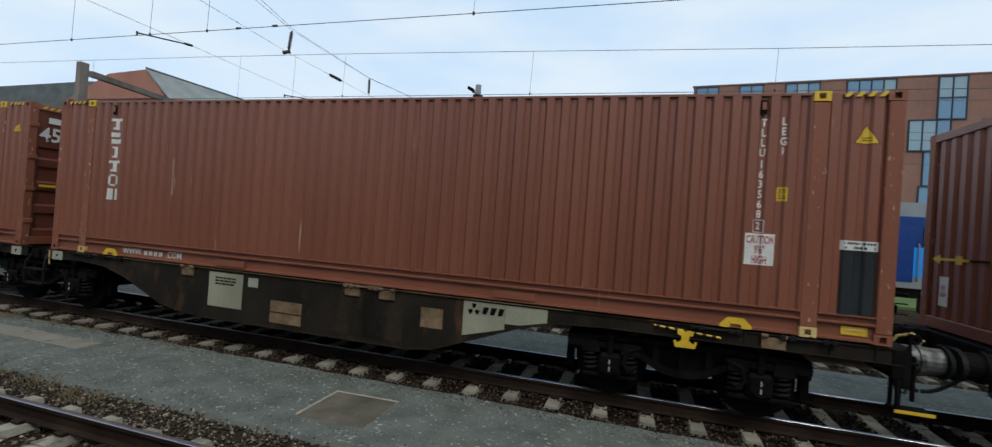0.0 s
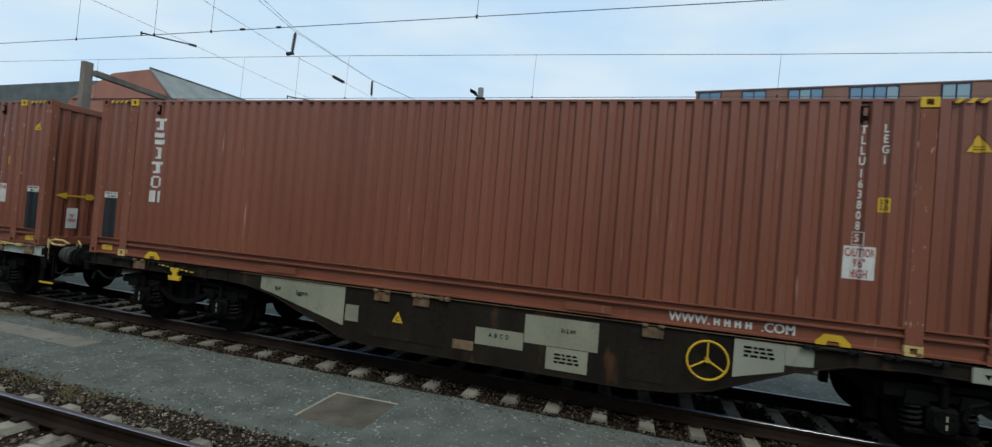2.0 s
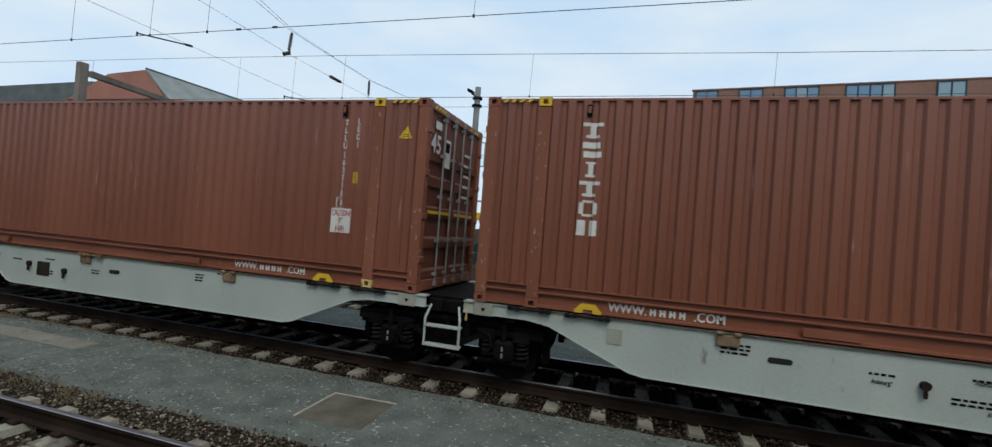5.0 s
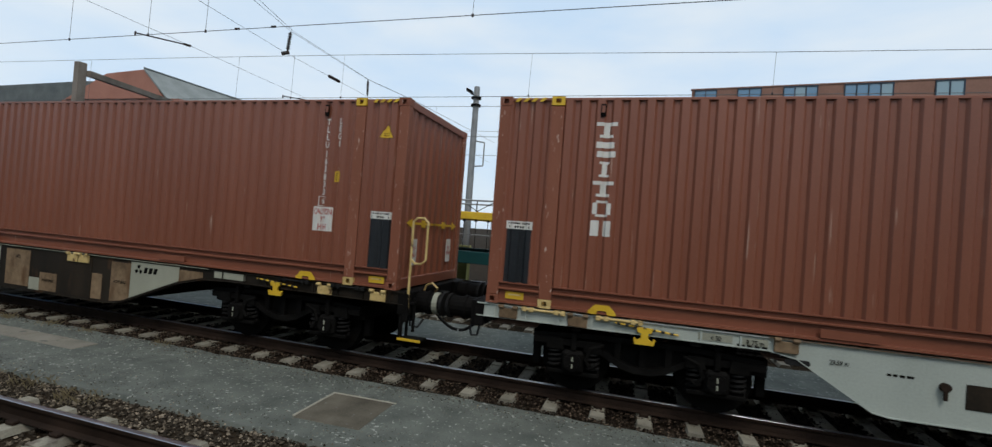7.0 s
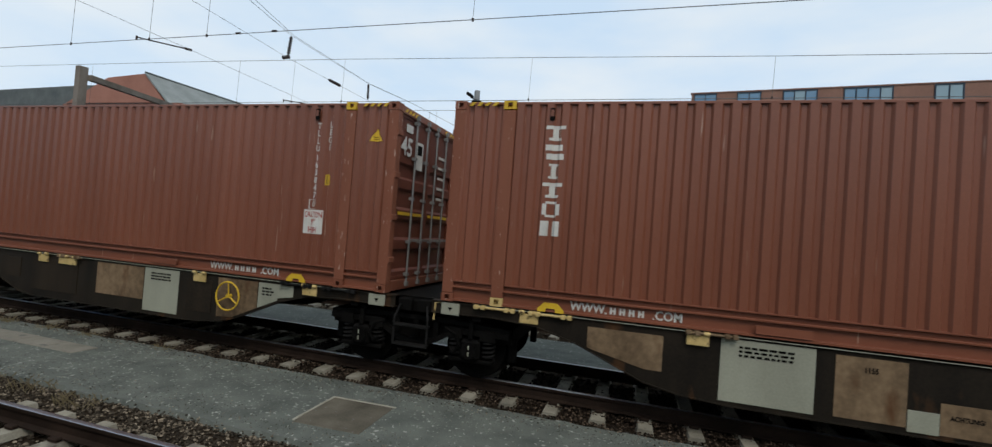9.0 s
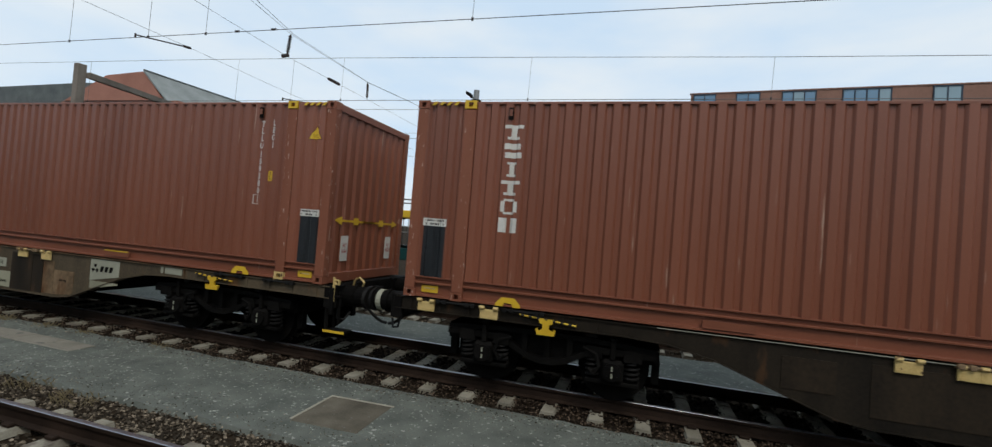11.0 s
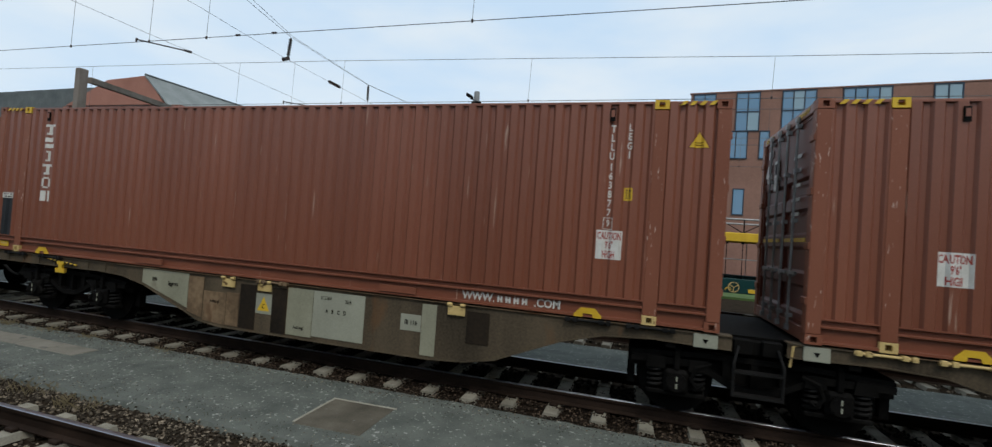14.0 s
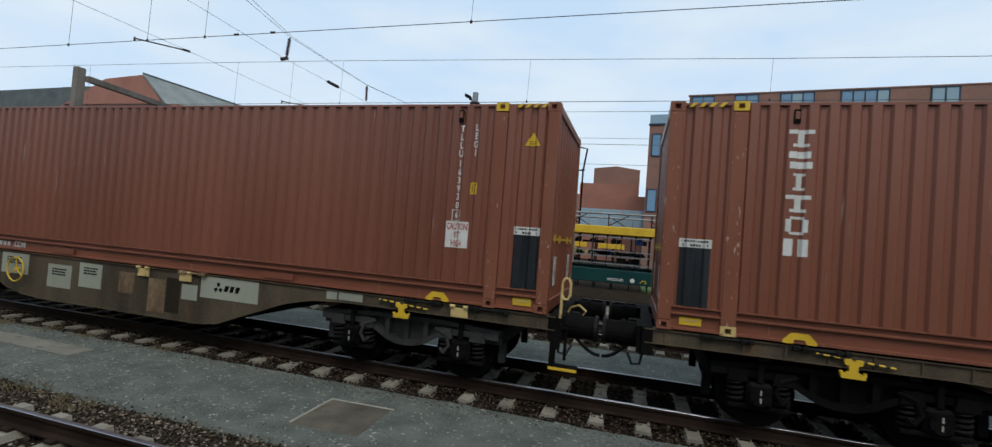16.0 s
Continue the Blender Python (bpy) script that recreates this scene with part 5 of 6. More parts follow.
stones("grit", [(-12, 4, -1.95, -0.1, -0.203, 9000, 0.0075), (-12, 4, -0.35, 0.0, -0.205, 900, 0.014)], "loose grit on the asphalt", 6)


def tufts(name, spots, seed):
    rnd = random.Random(seed)
    vs, fs = [], []
    for x, y, r, count in spots:
        for _ in range(count):
            a, d = rnd.uniform(0, 6.28), r * math.sqrt(rnd.random())
            px, py = x + d * math.cos(a) * 1.8, y + d * math.sin(a)
            h, lean, w = rnd.uniform(0.01, 0.06), rnd.uniform(-0.06, 0.06), rnd.uniform(0.003, 0.007)
            k = len(vs)
            vs += [(px - w, py, -0.25), (px + w, py, -0.25), (px + lean + w * 0.5, py + lean * 0.6, -0.21 + h), (px + lean * 1.6, py + lean, -0.20 + h * 1.15)]
            fs += [(k, k + 1, k + 2), (k, k + 2, k + 3)]
    me = bpy.data.meshes.new(name)
    me.from_pydata(vs, [], fs)
    me.materials.append(STRAW)
    return tagged(new(name, me), "dry straw-coloured weeds growing in the ballast", "weeds", kind="stuff")


tufts("weeds", [(-7.3, -2.15, 0.20, 60), (-6.3, -2.25, 0.20, 60), (-8.2, -2.2, 0.22, 60), (-9.4, -2.2, 0.25, 60), (-11.5, -0.22, 0.14, 90), (-10.4, -0.2, 0.12, 60), (-9.3, -0.18, 0.1, 40), (-7.6, -0.16, 0.1, 30), (-12.6, -0.24, 0.2, 100)], 8)

# concrete covers let into the asphalt
cover = thing("access_cover", pose(-3.30, -1.20, -0.205, 0, 0, 2), "square worn asphalt cover with pale concrete rim", "access cover")
part("rim", "cover_rim", lambda bm: [box(bm, a, b, c, d, -0.05, 0.016, 0.004) for a, b, c, d in ((-0.47, 0.46, 0.437, 0.468), (-0.47, -0.437, -0.40, 0.437))], surf("pale_rim_concrete", (0.20, 0.185, 0.145), (0.34, 0.32, 0.26), 0.85, 0, 40, 4, 0.3, spec=0.15), cover, None, "pale concrete rim")
part("lid", "cover_lid", lambda bm: box(bm, -0.435, 0.435, -0.435, 0.435, -0.04, 0.011, 0.006), surf("dusty_cover", (0.058, 0.051, 0.038), (0.135, 0.120, 0.092), 0.85, 0, 60, 3.0, 0.6, 1, (0.16, 0.155, 0.14), 16.0, 0.67, spec=0.15), cover)
duct = thing("cable_duct", pose(-8.6, -0.87, -0.205), "row of pale weathered concrete cable duct covers", "cable duct")
for i in range(12):
    part("duct_cover", "duct_cover", lambda bm: box(bm, -0.345, 0.345, -0.20, 0.20, -0.05, 0.018, 0.008), SLAB, duct, pose(-0.1 - i * 0.70, 0, 0.003 * (i % 3), 0, 0, 0.5 * (i % 2)))


# ---- overhead line ----
def strand(name, pts, r, parent, label=""):
    def build(bm):
        for a, b in zip(pts, pts[1:]):
            tube(bm, a, b, r, 6)
    return part(name, "%s_%g_%g_%g" % (name, pts[0][0], pts[0][1], pts[0][2]), build, WIRE, parent, None, label)


def overhead_line(y, contact, messenger, droppers, r):
    line = thing("overhead_line", pose(0, 0, 0), "dark overhead contact line stretched above a track", "overhead line", "overhead lines")
    strand("contact_wire", [(-110, y, contact[0]), (80, y, contact[1])], r, line)
    strand("messenger_wire", [(x, y, z) for x, z in messenger], r * 0.9, line)
    for x, zt in droppers:
        strand("dropper", [(x, y, contact[0]), (x + 0.03, y, zt)], 0.004, line)
        part("dropper_clamp", "dropper_clamp", lambda bm: box(bm, -0.02, 0.02, -0.012, 0.012, -0.01, 0.05, 0.004), INSULATOR, line, pose(x, y, contact[0] - 0.02))
    return line


near_line = overhead_line(1.25, (5.84, 5.84), [(-110, 7.6), (-40, 7.35), (-2, 7.0), (80, 7.5)], [(-12.91, 7.12), (-10.47, 7.09), (-8.87, 7.07), (-2.97, 7.01)], 0.0075)
for x in (-7.15, -8.05):
    part("wire_clamp", "wire_clamp", lambda bm: box(bm, -0.06, 0.06, -0.015, 0.015, -0.01, 0.03, 0.006), INSULATOR, near_line, pose(x, 1.25, 5.84))
overhead_line(6.05, (5.84, 5.82), [(-110, 8.0), (-60, 7.75), (-24.7, 7.38), (-14.9, 7.25), (-8.8, 7.14), (-2.9, 6.99), (2.9, 6.83), (6.9, 6.75), (30, 6.9), (80, 7.5)], [(-19.74, 7.31), (-12.93, 7.21), (-10.75, 7.17), (-8.92, 7.14), (-3.05, 6.99), (2.83, 6.83)], 0.008)
for yy in (11.4, 16.0):
    overhead_line(yy, (5.80, 5.80), [(-110, 7.1), (-8, 7.0), (80, 7.2)], [(-8.5, 7.0), (-8.2, 7.0), (4.0, 7.02)], 0.009)


def insulator(parent, a, b, r):
    a, b = Vector(a), Vector(b)

    def build(bm):
        tube(bm, a, b, r * 0.45, 8)
        for i in range(7):
            c = a.lerp(b, 0.12 + 0.76 * i / 6)
            d = (b - a).normalized() * 0.012
            tube(bm, c - d, c + d, r, 10)
    return part("insulator", "insulator_%g_%g" % (a.x, a.y), build, INSULATOR, parent, None, "dark ribbed insulator")


span = thing("cross_span", pose(0, 0, 0), "dark cross-span wires with insulators slung over the tracks", "cross-span", "cross-spans")
strand("span_wire", [(-10.50, -8, 6.05), (-10.63, 2.33, 6.05), (-10.81, 7.06, 6.05), (-11.3, 20, 6.05)], 0.0042, span)
strand("span_wire", [(-7.95, -8, 6.05), (-8.16, 0.43, 6.05), (-8.41, 3.1, 6.05), (-8.41, 7.0, 6.05), (-8.5, 20, 6.05)], 0.0042, span)
strand("span_wire", [(-6.9, -2, 6.45), (-7.93, 1.5, 6.55), (-8.36, 3.1, 6.60), (-8.54, 6.85, 6.64), (-8.31, 9.5, 6.75), (-8.3, 20, 7.2)], 0.005, span)
strand("span_wire", [(-6.7, -2, 6.45), (-7.80, 1.5, 6.55), (-8.29, 3.1, 6.60), (-8.52, 6.85, 6.645), (-8.31, 9.5, 6.755), (-8.28, 20, 7.2)], 0.005, span)
insulator(span, (-8.36, 3.10, 6.58), (-8.41, 3.10, 6.12), 0.045)
insulator(span, (-8.41, 4.70, 6.05), (-8.41, 5.25, 6.05), 0.045)
insulator(span, (-8.53, 6.85, 6.62), (-8.45, 6.75, 6.10), 0.04)
part("weight", "span_weight", lambda bm: tube(bm, (-8.47, 3.0, 6.02), (-8.41, 3.14, 6.10), 0.045, 10), INSULATOR, span)
for dx, dy in ((0, 0), (-0.2, 4.8)):
    part("steady_arm", "steady_arm", lambda bm: [tube(bm, (-10.85, 1.25, 5.90), (-10.66, 2.33, 6.05), 0.016, 8), tube(bm, (-10.85, 1.25, 5.84), (-10.85, 1.25, 5.93), 0.02, 8), tube(bm, (-10.66, 2.25, 6.04), (-10.66, 2.42, 6.06), 0.03, 8)], INSULATOR, span, pose(dx, dy, 0))

gantry = thing("portal_gantry", pose(-16.32, 3.62, -0.25), "grey steel portal gantry over the tracks", "gantry")
part("post", "gantry_post", lambda bm: box(bm, -0.10, 0.10, -0.12, 0.12, 0, 6.5, 0.012), TIMBER, gantry)
part("beam", "gantry_beam", lambda bm: bmesh.ops.transform(bm, verts=bmesh.ops.create_cube(bm, size=1)["verts"], matrix=look((-0.72, 4.8, 6.2), (0.15, 0.1, 6.2)) @ Matrix.Diagonal((0.16, 0.17, 9.5, 1))), TIMBER, gantry)

pole = thing("lighting_mast", pose(-7.42, 14, -0.25), "grey steel mast with floodlights and cable boxes on its top", "lighting mast")
part("shaft", "pole_shaft", lambda bm: tube(bm, (0, 0, 0), (0, 0, 8.85), 0.17, 16, 0.13), MAST, pole)
part("base", "pole_base", lambda bm: box(bm, -0.22, 0.22, -0.22, 0.22, 0, 1.6, 0.02), surf("yellow_green_base", (0.22, 0.22, 0.07), (0.33, 0.32, 0.12), 0.6), pole)
part("floodlight", "pole_lamp", lambda bm: [tube(bm, (-0.30, 0, 8.55), (0, 0, 8.45), 0.03, 8), prism(bm, [(-0.48, 8.66), (-0.20, 8.55), (-0.22, 8.68), (-0.46, 8.80)], -0.14, 0.14)], SOOT, pole)
for z in (7.95, 8.3):
    part("collar", "pole_collar", lambda bm: tube(bm, (0, 0, 0), (0, 0, 0.09), 0.23, 12), SOOT, pole, pose(0, 0, z))
part("bracket", "pole_bracket", lambda bm: [tube(bm, (0, 0, 5.2), (0.55, 0, 5.25), 0.03), tube(bm, (0, 0, 6.4), (0.55, 0, 6.3), 0.03), tube(bm, (0.55, 0, 5.25), (0.55, 0, 6.3), 0.03)], MAST, pole)

catenary_mast = thing("catenary_mast", pose(-2.76, 15.2, -0.25), "slender grey catenary mast with bent bracket", "catenary mast")
part("shaft", "cat_shaft", lambda bm: tube(bm, (0, 0, 0), (0, 0, 6.9), 0.20, 14, 0.12), MAST, catenary_mast)
part("bracket", "cat_bracket", lambda bm: [pipe(bm, [Vector((0.32, 0, 3.2)), Vector((0.32, 0, 5.6)), Vector((0.45, 0, 6.6)), Vector((0.0, 0, 6.7))], 0.04), tube(bm, (0, 0, 5.6), (0.4, 0, 5.65), 0.035), tube(bm, (0, 0, 3.3), (0.34, 0, 3.3), 0.03)], SOOT, catenary_mast)

marker = thing("marker_post", pose(-2.08, 7.3, -0.25), "pale yellow steel marker post between the tracks", "marker post")
part("post", "marker_post", lambda bm: box(bm, -0.05, 0.05, -0.05, 0.05, 0, 2.2, 0.01), BRASS, marker)
part("cap", "marker_cap", lambda bm: box(bm, -0.07, 0.07, -0.07, 0.07, 2.2, 2.24, 0.01), BRASS, marker)

signal = thing("railway_signal", pose(3.02, 19.5, -0.2), "black four-aspect railway signal on a grey post", "railway signal")
part("post", "signal_post", lambda bm: tube(bm, (0, 0, 0), (0, 0, 5.6), 0.07, 10), MAST, signal)
part("head", "signal_head", lambda bm: [box(bm, -0.12, 0.12, -0.18, -0.06, 4.15, 5.45, 0.02)] + [tube(bm, (0.0, -0.18, 4.32 + i * 0.32), (0.0, -0.50, 4.28 + i * 0.32), 0.17, 12) for i in range(4)], RUBBER, signal)
part("ladder", "signal_ladder", lambda bm: [tube(bm, (-0.55, 0, 0), (-0.55, 0, 5.2), 0.025), tube(bm, (-0.95, 0, 0), (-0.95, 0, 5.2), 0.025)] + [tube(bm, (-0.95, 0, 0.4 * i), (-0.55, 0, 0.4 * i), 0.018) for i in range(1, 13)], MAST, signal)


# ---- buildings ----
def wall_panel(name, key, x0, x1, z0, z1, y0, y1, material, parent, label=""):
    return part(name, key, lambda bm: box(bm, x0, x1, y0, y1, z0, z1), material, parent, None, label)


office = thing("office_building", pose(4.4, 45, -0.2, 0, 0, -6.68), "modern red-brick office block with staggered blue glass bands", "office building")
wall_panel("wall", "office_wall", 0, 62, 0, 17.95, 0.12, 16, BRICK, office, "red-brown brick wall")
wall_panel("wall", "office_low_wall", -3.7, 0, 0, 15.05, 0.12, 16, BRICK, office, "lower red-brown wing")
wall_panel("parapet", "office_parapet", -0.1, 62.1, 17.95, 18.06, 0.06, 0.5, BRICK, office)
wall_panel("parapet", "office_low_parapet", -3.8, -0.1, 15.05, 15.2, 0.0, 0.5, FRAME, office)
wall_panel("terrace_glass", "office_terrace_glass", -3.7, -0.1, 15.2, 16.15, 0.1, 0.13, GLASS_LIT, office, "glass terrace rail")
part("terrace_shade", "office_terrace_shade", lambda bm: [box(bm, -1.5, -0.3, 1, 2, 16.4, 16.8), tube(bm, (-0.9, 1.5, 15.1), (-0.9, 1.5, 16.5), 0.06)], SOOT, office)
WINDOWS = [(0.30, 2.30, 14.1, 17.85, 2, 2), (4.20, 6.20, 14.1, 17.85, 2, 2), (8.10, 10.80, 14.1, 17.85, 3, 2), (12.9, 16.45, 14.2, 17.85, 4, 2), (19.37, 21.25, 14.2, 17.85, 2, 2), (24.0, 27.0, 14.2, 17.85, 3, 2), (30.0, 32.5, 14.2, 17.85, 2, 2),
           (-0.5, 2.35, 11.4, 14.0, 3, 1), (3.30, 5.30, 11.4, 14.05, 2, 1), (6.36, 7.16, 11.4, 14.05, 1, 1), (10.4, 12.4, 11.4, 14.05, 2, 1), (17.5, 20.3, 11.5, 14.15, 3, 1), (22.3, 24.6, 11.5, 14.15, 2, 1),
           (-1.5, 1.45, 8.5, 11.35, 3, 1), (8.2, 9.05, 8.5, 11.35, 1, 1), (12.0, 14.4, 8.5, 11.35, 2, 1), (18.6, 19.4, 8.5, 11.4, 1, 1), (22.0, 25.0, 8.5, 11.4, 3, 1),
           (-0.55, 1.50, 5.9, 8.4, 2, 1), (4.33, 5.27, 5.9, 8.4, 1, 1), (8.2, 9.1, 5.9, 8.1, 1, 1), (13.0, 15.0, 5.9, 8.4, 2, 1), (18.4, 19.3, 5.6, 8.4, 1, 1), (22.5, 24.5, 5.6, 8.4, 2, 1),
           (-3.35, -2.5, 11.8, 14.1, 1, 1), (-3.5, -2.6, 6.0, 8.3, 1, 1)]
rnd = random.Random(5)
for i, (a, b, z0, z1, nx, nz) in enumerate(WINDOWS):
    fr = part("window", "office_frame_%d" % i, lambda bm: lattice(bm, [(a + (b - a) * j / nx - 0.045, a + (b - a) * j / nx + 0.045) for j in range(nx + 1)], [(z0 + (z1 - z0) * j / nz - 0.05, z0 + (z1 - z0) * j / nz + 0.05) for j in range(nz + 1)], 0.02, 0.16), FRAME, office, None, "dark framed blue window")
    for j in range(nx):
        for q in range(nz):
            x0, x1 = a + (b - a) * j / nx + 0.045, a + (b - a) * (j + 1) / nx - 0.045
            y0, y1 = z0 + (z1 - z0) * q / nz + 0.05, z0 + (z1 - z0) * (q + 1) / nz - 0.05
            part("pane", "office_pane_%d_%d_%d" % (i, j, q), lambda bm: box(bm, x0, x1, 0.085, 0.115, y0, y1), GLASS_LIT if rnd.random() < 0.16 else GLASS, fr)

shed = thing("brick_hall", pose(-3.2, 60, -0.2), "stepped red-brick industrial hall", "industrial building")
wall_panel("wall", "hall_wall", -8.5, 6.5, 0, 8.9, 0, 18, BRICK_B, shed)
wall_panel("upper_wall", "hall_upper", -4.6, 3.3, 8.9, 10.5, 0.3, 12, BRICK_B, shed)
part("gable", "hall_gable", lambda bm: prism(bm, [(-2.8, 10.5), (3.3, 10.5), (3.3, 12.5), (0.2, 12.95), (-2.8, 12.6)], 0.3, 12), BRICK, shed)
for j in range(6):
    part("panel", "hall_panel_%d" % j, lambda bm: box(bm, -4.4 + j * 1.45, -3.02 + j * 1.45, -0.05, 0.0, 4.6, 7.0), GLASS_LIT, shed, None, "pale glazed panel")

house = thing("brick_gable_house", pose(0, 0, 0), "old brick building with red gable and grey slate roof", "house")
part("wall", "house_wall", lambda bm: box(bm, -79, -57.5, 40.2, 70, -0.2, 15.9), BRICK_B, house)
part("gable", "house_gable", lambda bm: prism(bm, [(-78.2, 15.9), (-59.8, 15.9), (-63.5, 19.75), (-70.4, 19.35)], 40.0, 40.3), BRICK_B, house, None, "red tiled hip")


def slate_side(bm):
    v = [bm.verts.new(p) for p in ((-63.5, 39.9, 19.85), (-56.5, 39.9, 13.6), (-55.2, 64, 13.6), (-62.2, 64, 19.85), (-63.5, 39.9, 19.6), (-56.5, 39.9, 13.35), (-55.2, 64, 13.35), (-62.2, 64, 19.6))]
    for f in ((0, 1, 2, 3), (4, 5, 6, 7), (0, 1, 5, 4), (1, 2, 6, 5), (2, 3, 7, 6), (3, 0, 4, 7)):
        bm.faces.new([v[i] for i in f])


part("roof", "house_roof", slate_side, SLATE_PALE, house, None, "grey slate roof")
part("roof", "house_roof_back", lambda bm: prism(bm, [(-79, 15.9), (-63.6, 19.8), (-63.5, 19.6), (-79, 15.6)], 40.3, 66), SLATE_PALE, house, None, "grey slate roof")
part("ridge", "house_ridge", lambda bm: tube(bm, (-63.5, 39.9, 19.9), (-62.2, 64, 19.9), 0.13, 6), SLATE, house)
wing = thing("slate_roof_wing", pose(-96, 52, -0.2), "long wing with a dark grey slate roof", "house")
part("wall", "wing_wall", lambda bm: box(bm, -45, 18, 0, 12, 0, 17.5), BRICK_B, wing)
part("roof", "wing_roof", lambda bm: prism(bm, [(-45, 17.5), (18, 17.5), (9, 22.4), (3.0, 22.6), (-45, 21.6)], -0.5, 13), SLATE, wing, None, "dark grey slate roof")


# ---- the second train, going the other way on the back track ----
BACK_Y = 11.4


def run(t):
    """How far the second train has gone to the left, speeding up slowly."""
    return 2.78 * t + 0.09 * t * t


LOCO_X, CARRIER_X = -0.14, (12.17, 42.63)


def loco_body(bm):
    prism(bm, [(-9.35, 1.30), (9.35, 1.30), (9.45, 1.6), (9.42, 2.05), (9.12, 2.75), (8.75, 3.20), (8.4, 3.32), (-8.4, 3.32), (-8.75, 3.20), (-9.12, 2.75), (-9.42, 2.05), (-9.45, 1.6)], -1.45, 1.45)


loco = thing("electric_locomotive", pose(LOCO_X, BACK_Y, 0), "two-tone blue electric locomotive with grey roof", "locomotive")
part("body", "loco_body", loco_body, DEEPBLUE, loco, None, "dark blue body")
part("band", "loco_band", lambda bm: prism(bm, [(-9.3, 1.60), (9.35, 1.60), (9.36, 2.05), (9.20, 2.45), (-9.2, 2.45)], -1.462, -1.44), SKYBLUE, loco, None, "bright blue band")
part("nose_band", "loco_nose_band", lambda bm: box(bm, 9.40, 9.47, -1.30, 1.30, 1.62, 2.02, 0.01), SKYBLUE, loco, None, "bright blue nose")
part("roof", "loco_roof", lambda bm: prism(bm, [(-8.4, 3.32), (8.4, 3.32), (8.0, 3.74), (-8.0, 3.74)], -1.25, 1.25), STEELGREY, loco, None, "grey roof")
for i in range(7):
    part("roof_grille", "loco_grille", lambda bm: [box(bm, -0.8, 0.8, -1.30, -1.2, 3.40, 3.64, 0.01)] + [box(bm, -0.72, 0.72, -1.312, -1.30, 3.43 + 0.05 * q, 3.45 + 0.05 * q) for q in range(4)], STEELGREY, loco, pose(-6.4 + i * 2.1, 0, 0))
part("sill", "loco_sill", lambda bm: box(bm, -9.3, 9.3, -1.455, 1.455, 1.28, 1.598), STEELGREY, loco, None, "grey lower sill")
part("underframe", "loco_underframe", lambda bm: [box(bm, -9.2, 9.2, -1.40, 1.40, 1.0, 1.28), box(bm, -3.0, 3.0, -1.35, 1.35, 0.35, 1.0)], SOOT, loco)
part("plough", "loco_plough", lambda bm: box(bm, 9.0, 9.5, -1.2, 1.2, 0.35, 1.0, 0.05), IRON, loco)
for y in (-0.875, 0.875):
    part("buffer", "loco_buffer", lambda bm: [tube(bm, (9.45, 0, 1.05), (9.85, 0, 1.05), 0.13, 14), tube(bm, (9.85, 0, 1.05), (9.90, 0, 1.05), 0.24, 16)], SOOT, loco, pose(0, y, 0))
part("cab_window", "loco_cab_window", lambda bm: prism(bm, [(7.85, 2.50), (8.72, 2.50), (8.50, 3.02), (7.85, 3.02)], -1.47, -1.445), CAB_GLASS, loco)
part("headlight", "loco_headlight", lambda bm: box(bm, 9.36, 9.48, -1.24, -0.98, 1.72, 1.98, 0.02), CAB_GLASS, loco)
part("cab_door", "loco_cab_door", lambda bm: box(bm, 7.05, 7.65, -1.466, -1.45, 1.45, 3.05, 0.004), DEEPBLUE, loco)
for x in (6.95, 7.75):
    part("grab_rail", "loco_grab_rail", lambda bm: pipe(bm, [Vector((0, -1.46, 1.5)), Vector((0, -1.51, 1.55)), Vector((0, -1.51, 2.5)), Vector((0, -1.46, 2.55))], 0.018, 6), ZINC, loco, pose(x, 0, 0))
for z in (0.5, 0.8, 1.1):
    part("cab_step", "loco_step", lambda bm: box(bm, 7.10, 7.60, -1.46, -1.30, 0, 0.03), IRON, loco, pose(0, 0, z))
for x in (-5.5, 5.6):
    part("pantograph", "loco_pantograph", lambda bm: [pipe(bm, [Vector((0, yy, 3.75)), Vector((1.1, yy, 4.05)), Vector((-0.2, yy, 4.3))], 0.035) for yy in (-0.5, 0.5)] + [box(bm, -0.35, 0.1, -0.8, 0.8, 4.28, 4.34)], SOOT, loco, pose(x, 0, 0))
for x in (-2.4, 0.4, 3.2, 4.6):
    part("roof_insulator", "loco_insulator", lambda bm: [tube(bm, (0, -0.6, 3.74), (0, -0.6, 4.0), 0.06, 8), tube(bm, (-0.5, -0.6, 4.0), (0.5, -0.6, 4.02), 0.025, 6)], INSULATOR, loco, pose(x, 0, 0))
part("brand_shape", "loco_brand", lambda bm: prism(bm, [(4.92, 2.27), (5.34, 2.27), (5.34, 1.75), (4.92, 1.75), (4.92, 1.89), (5.18, 1.89), (5.18, 2.13), (4.92, 2.13)], -1.475, -1.46), WHITE, loco, None, "white angular mark")
part("brand_shape", "loco_brand_dark", lambda bm: prism(bm, [(4.86, 2.27), (4.44, 2.27), (4.44, 1.75), (4.86, 1.75), (4.86, 1.89), (4.60, 1.89), (4.60, 2.13), (4.86, 2.13)], -1.475, -1.46), DEEPBLUE, loco, None, "dark blue angular mark")
for i in range(5):
    part("writing_bar", "loco_bar_%d" % (i == 0), lambda bm: box(bm, 0, 0.22, -1.475, -1.46, 1.83, 2.20 if i == 0 else 2.09), WHITE, loco, pose(5.52 + i * 0.29, 0, 0), "white bar")
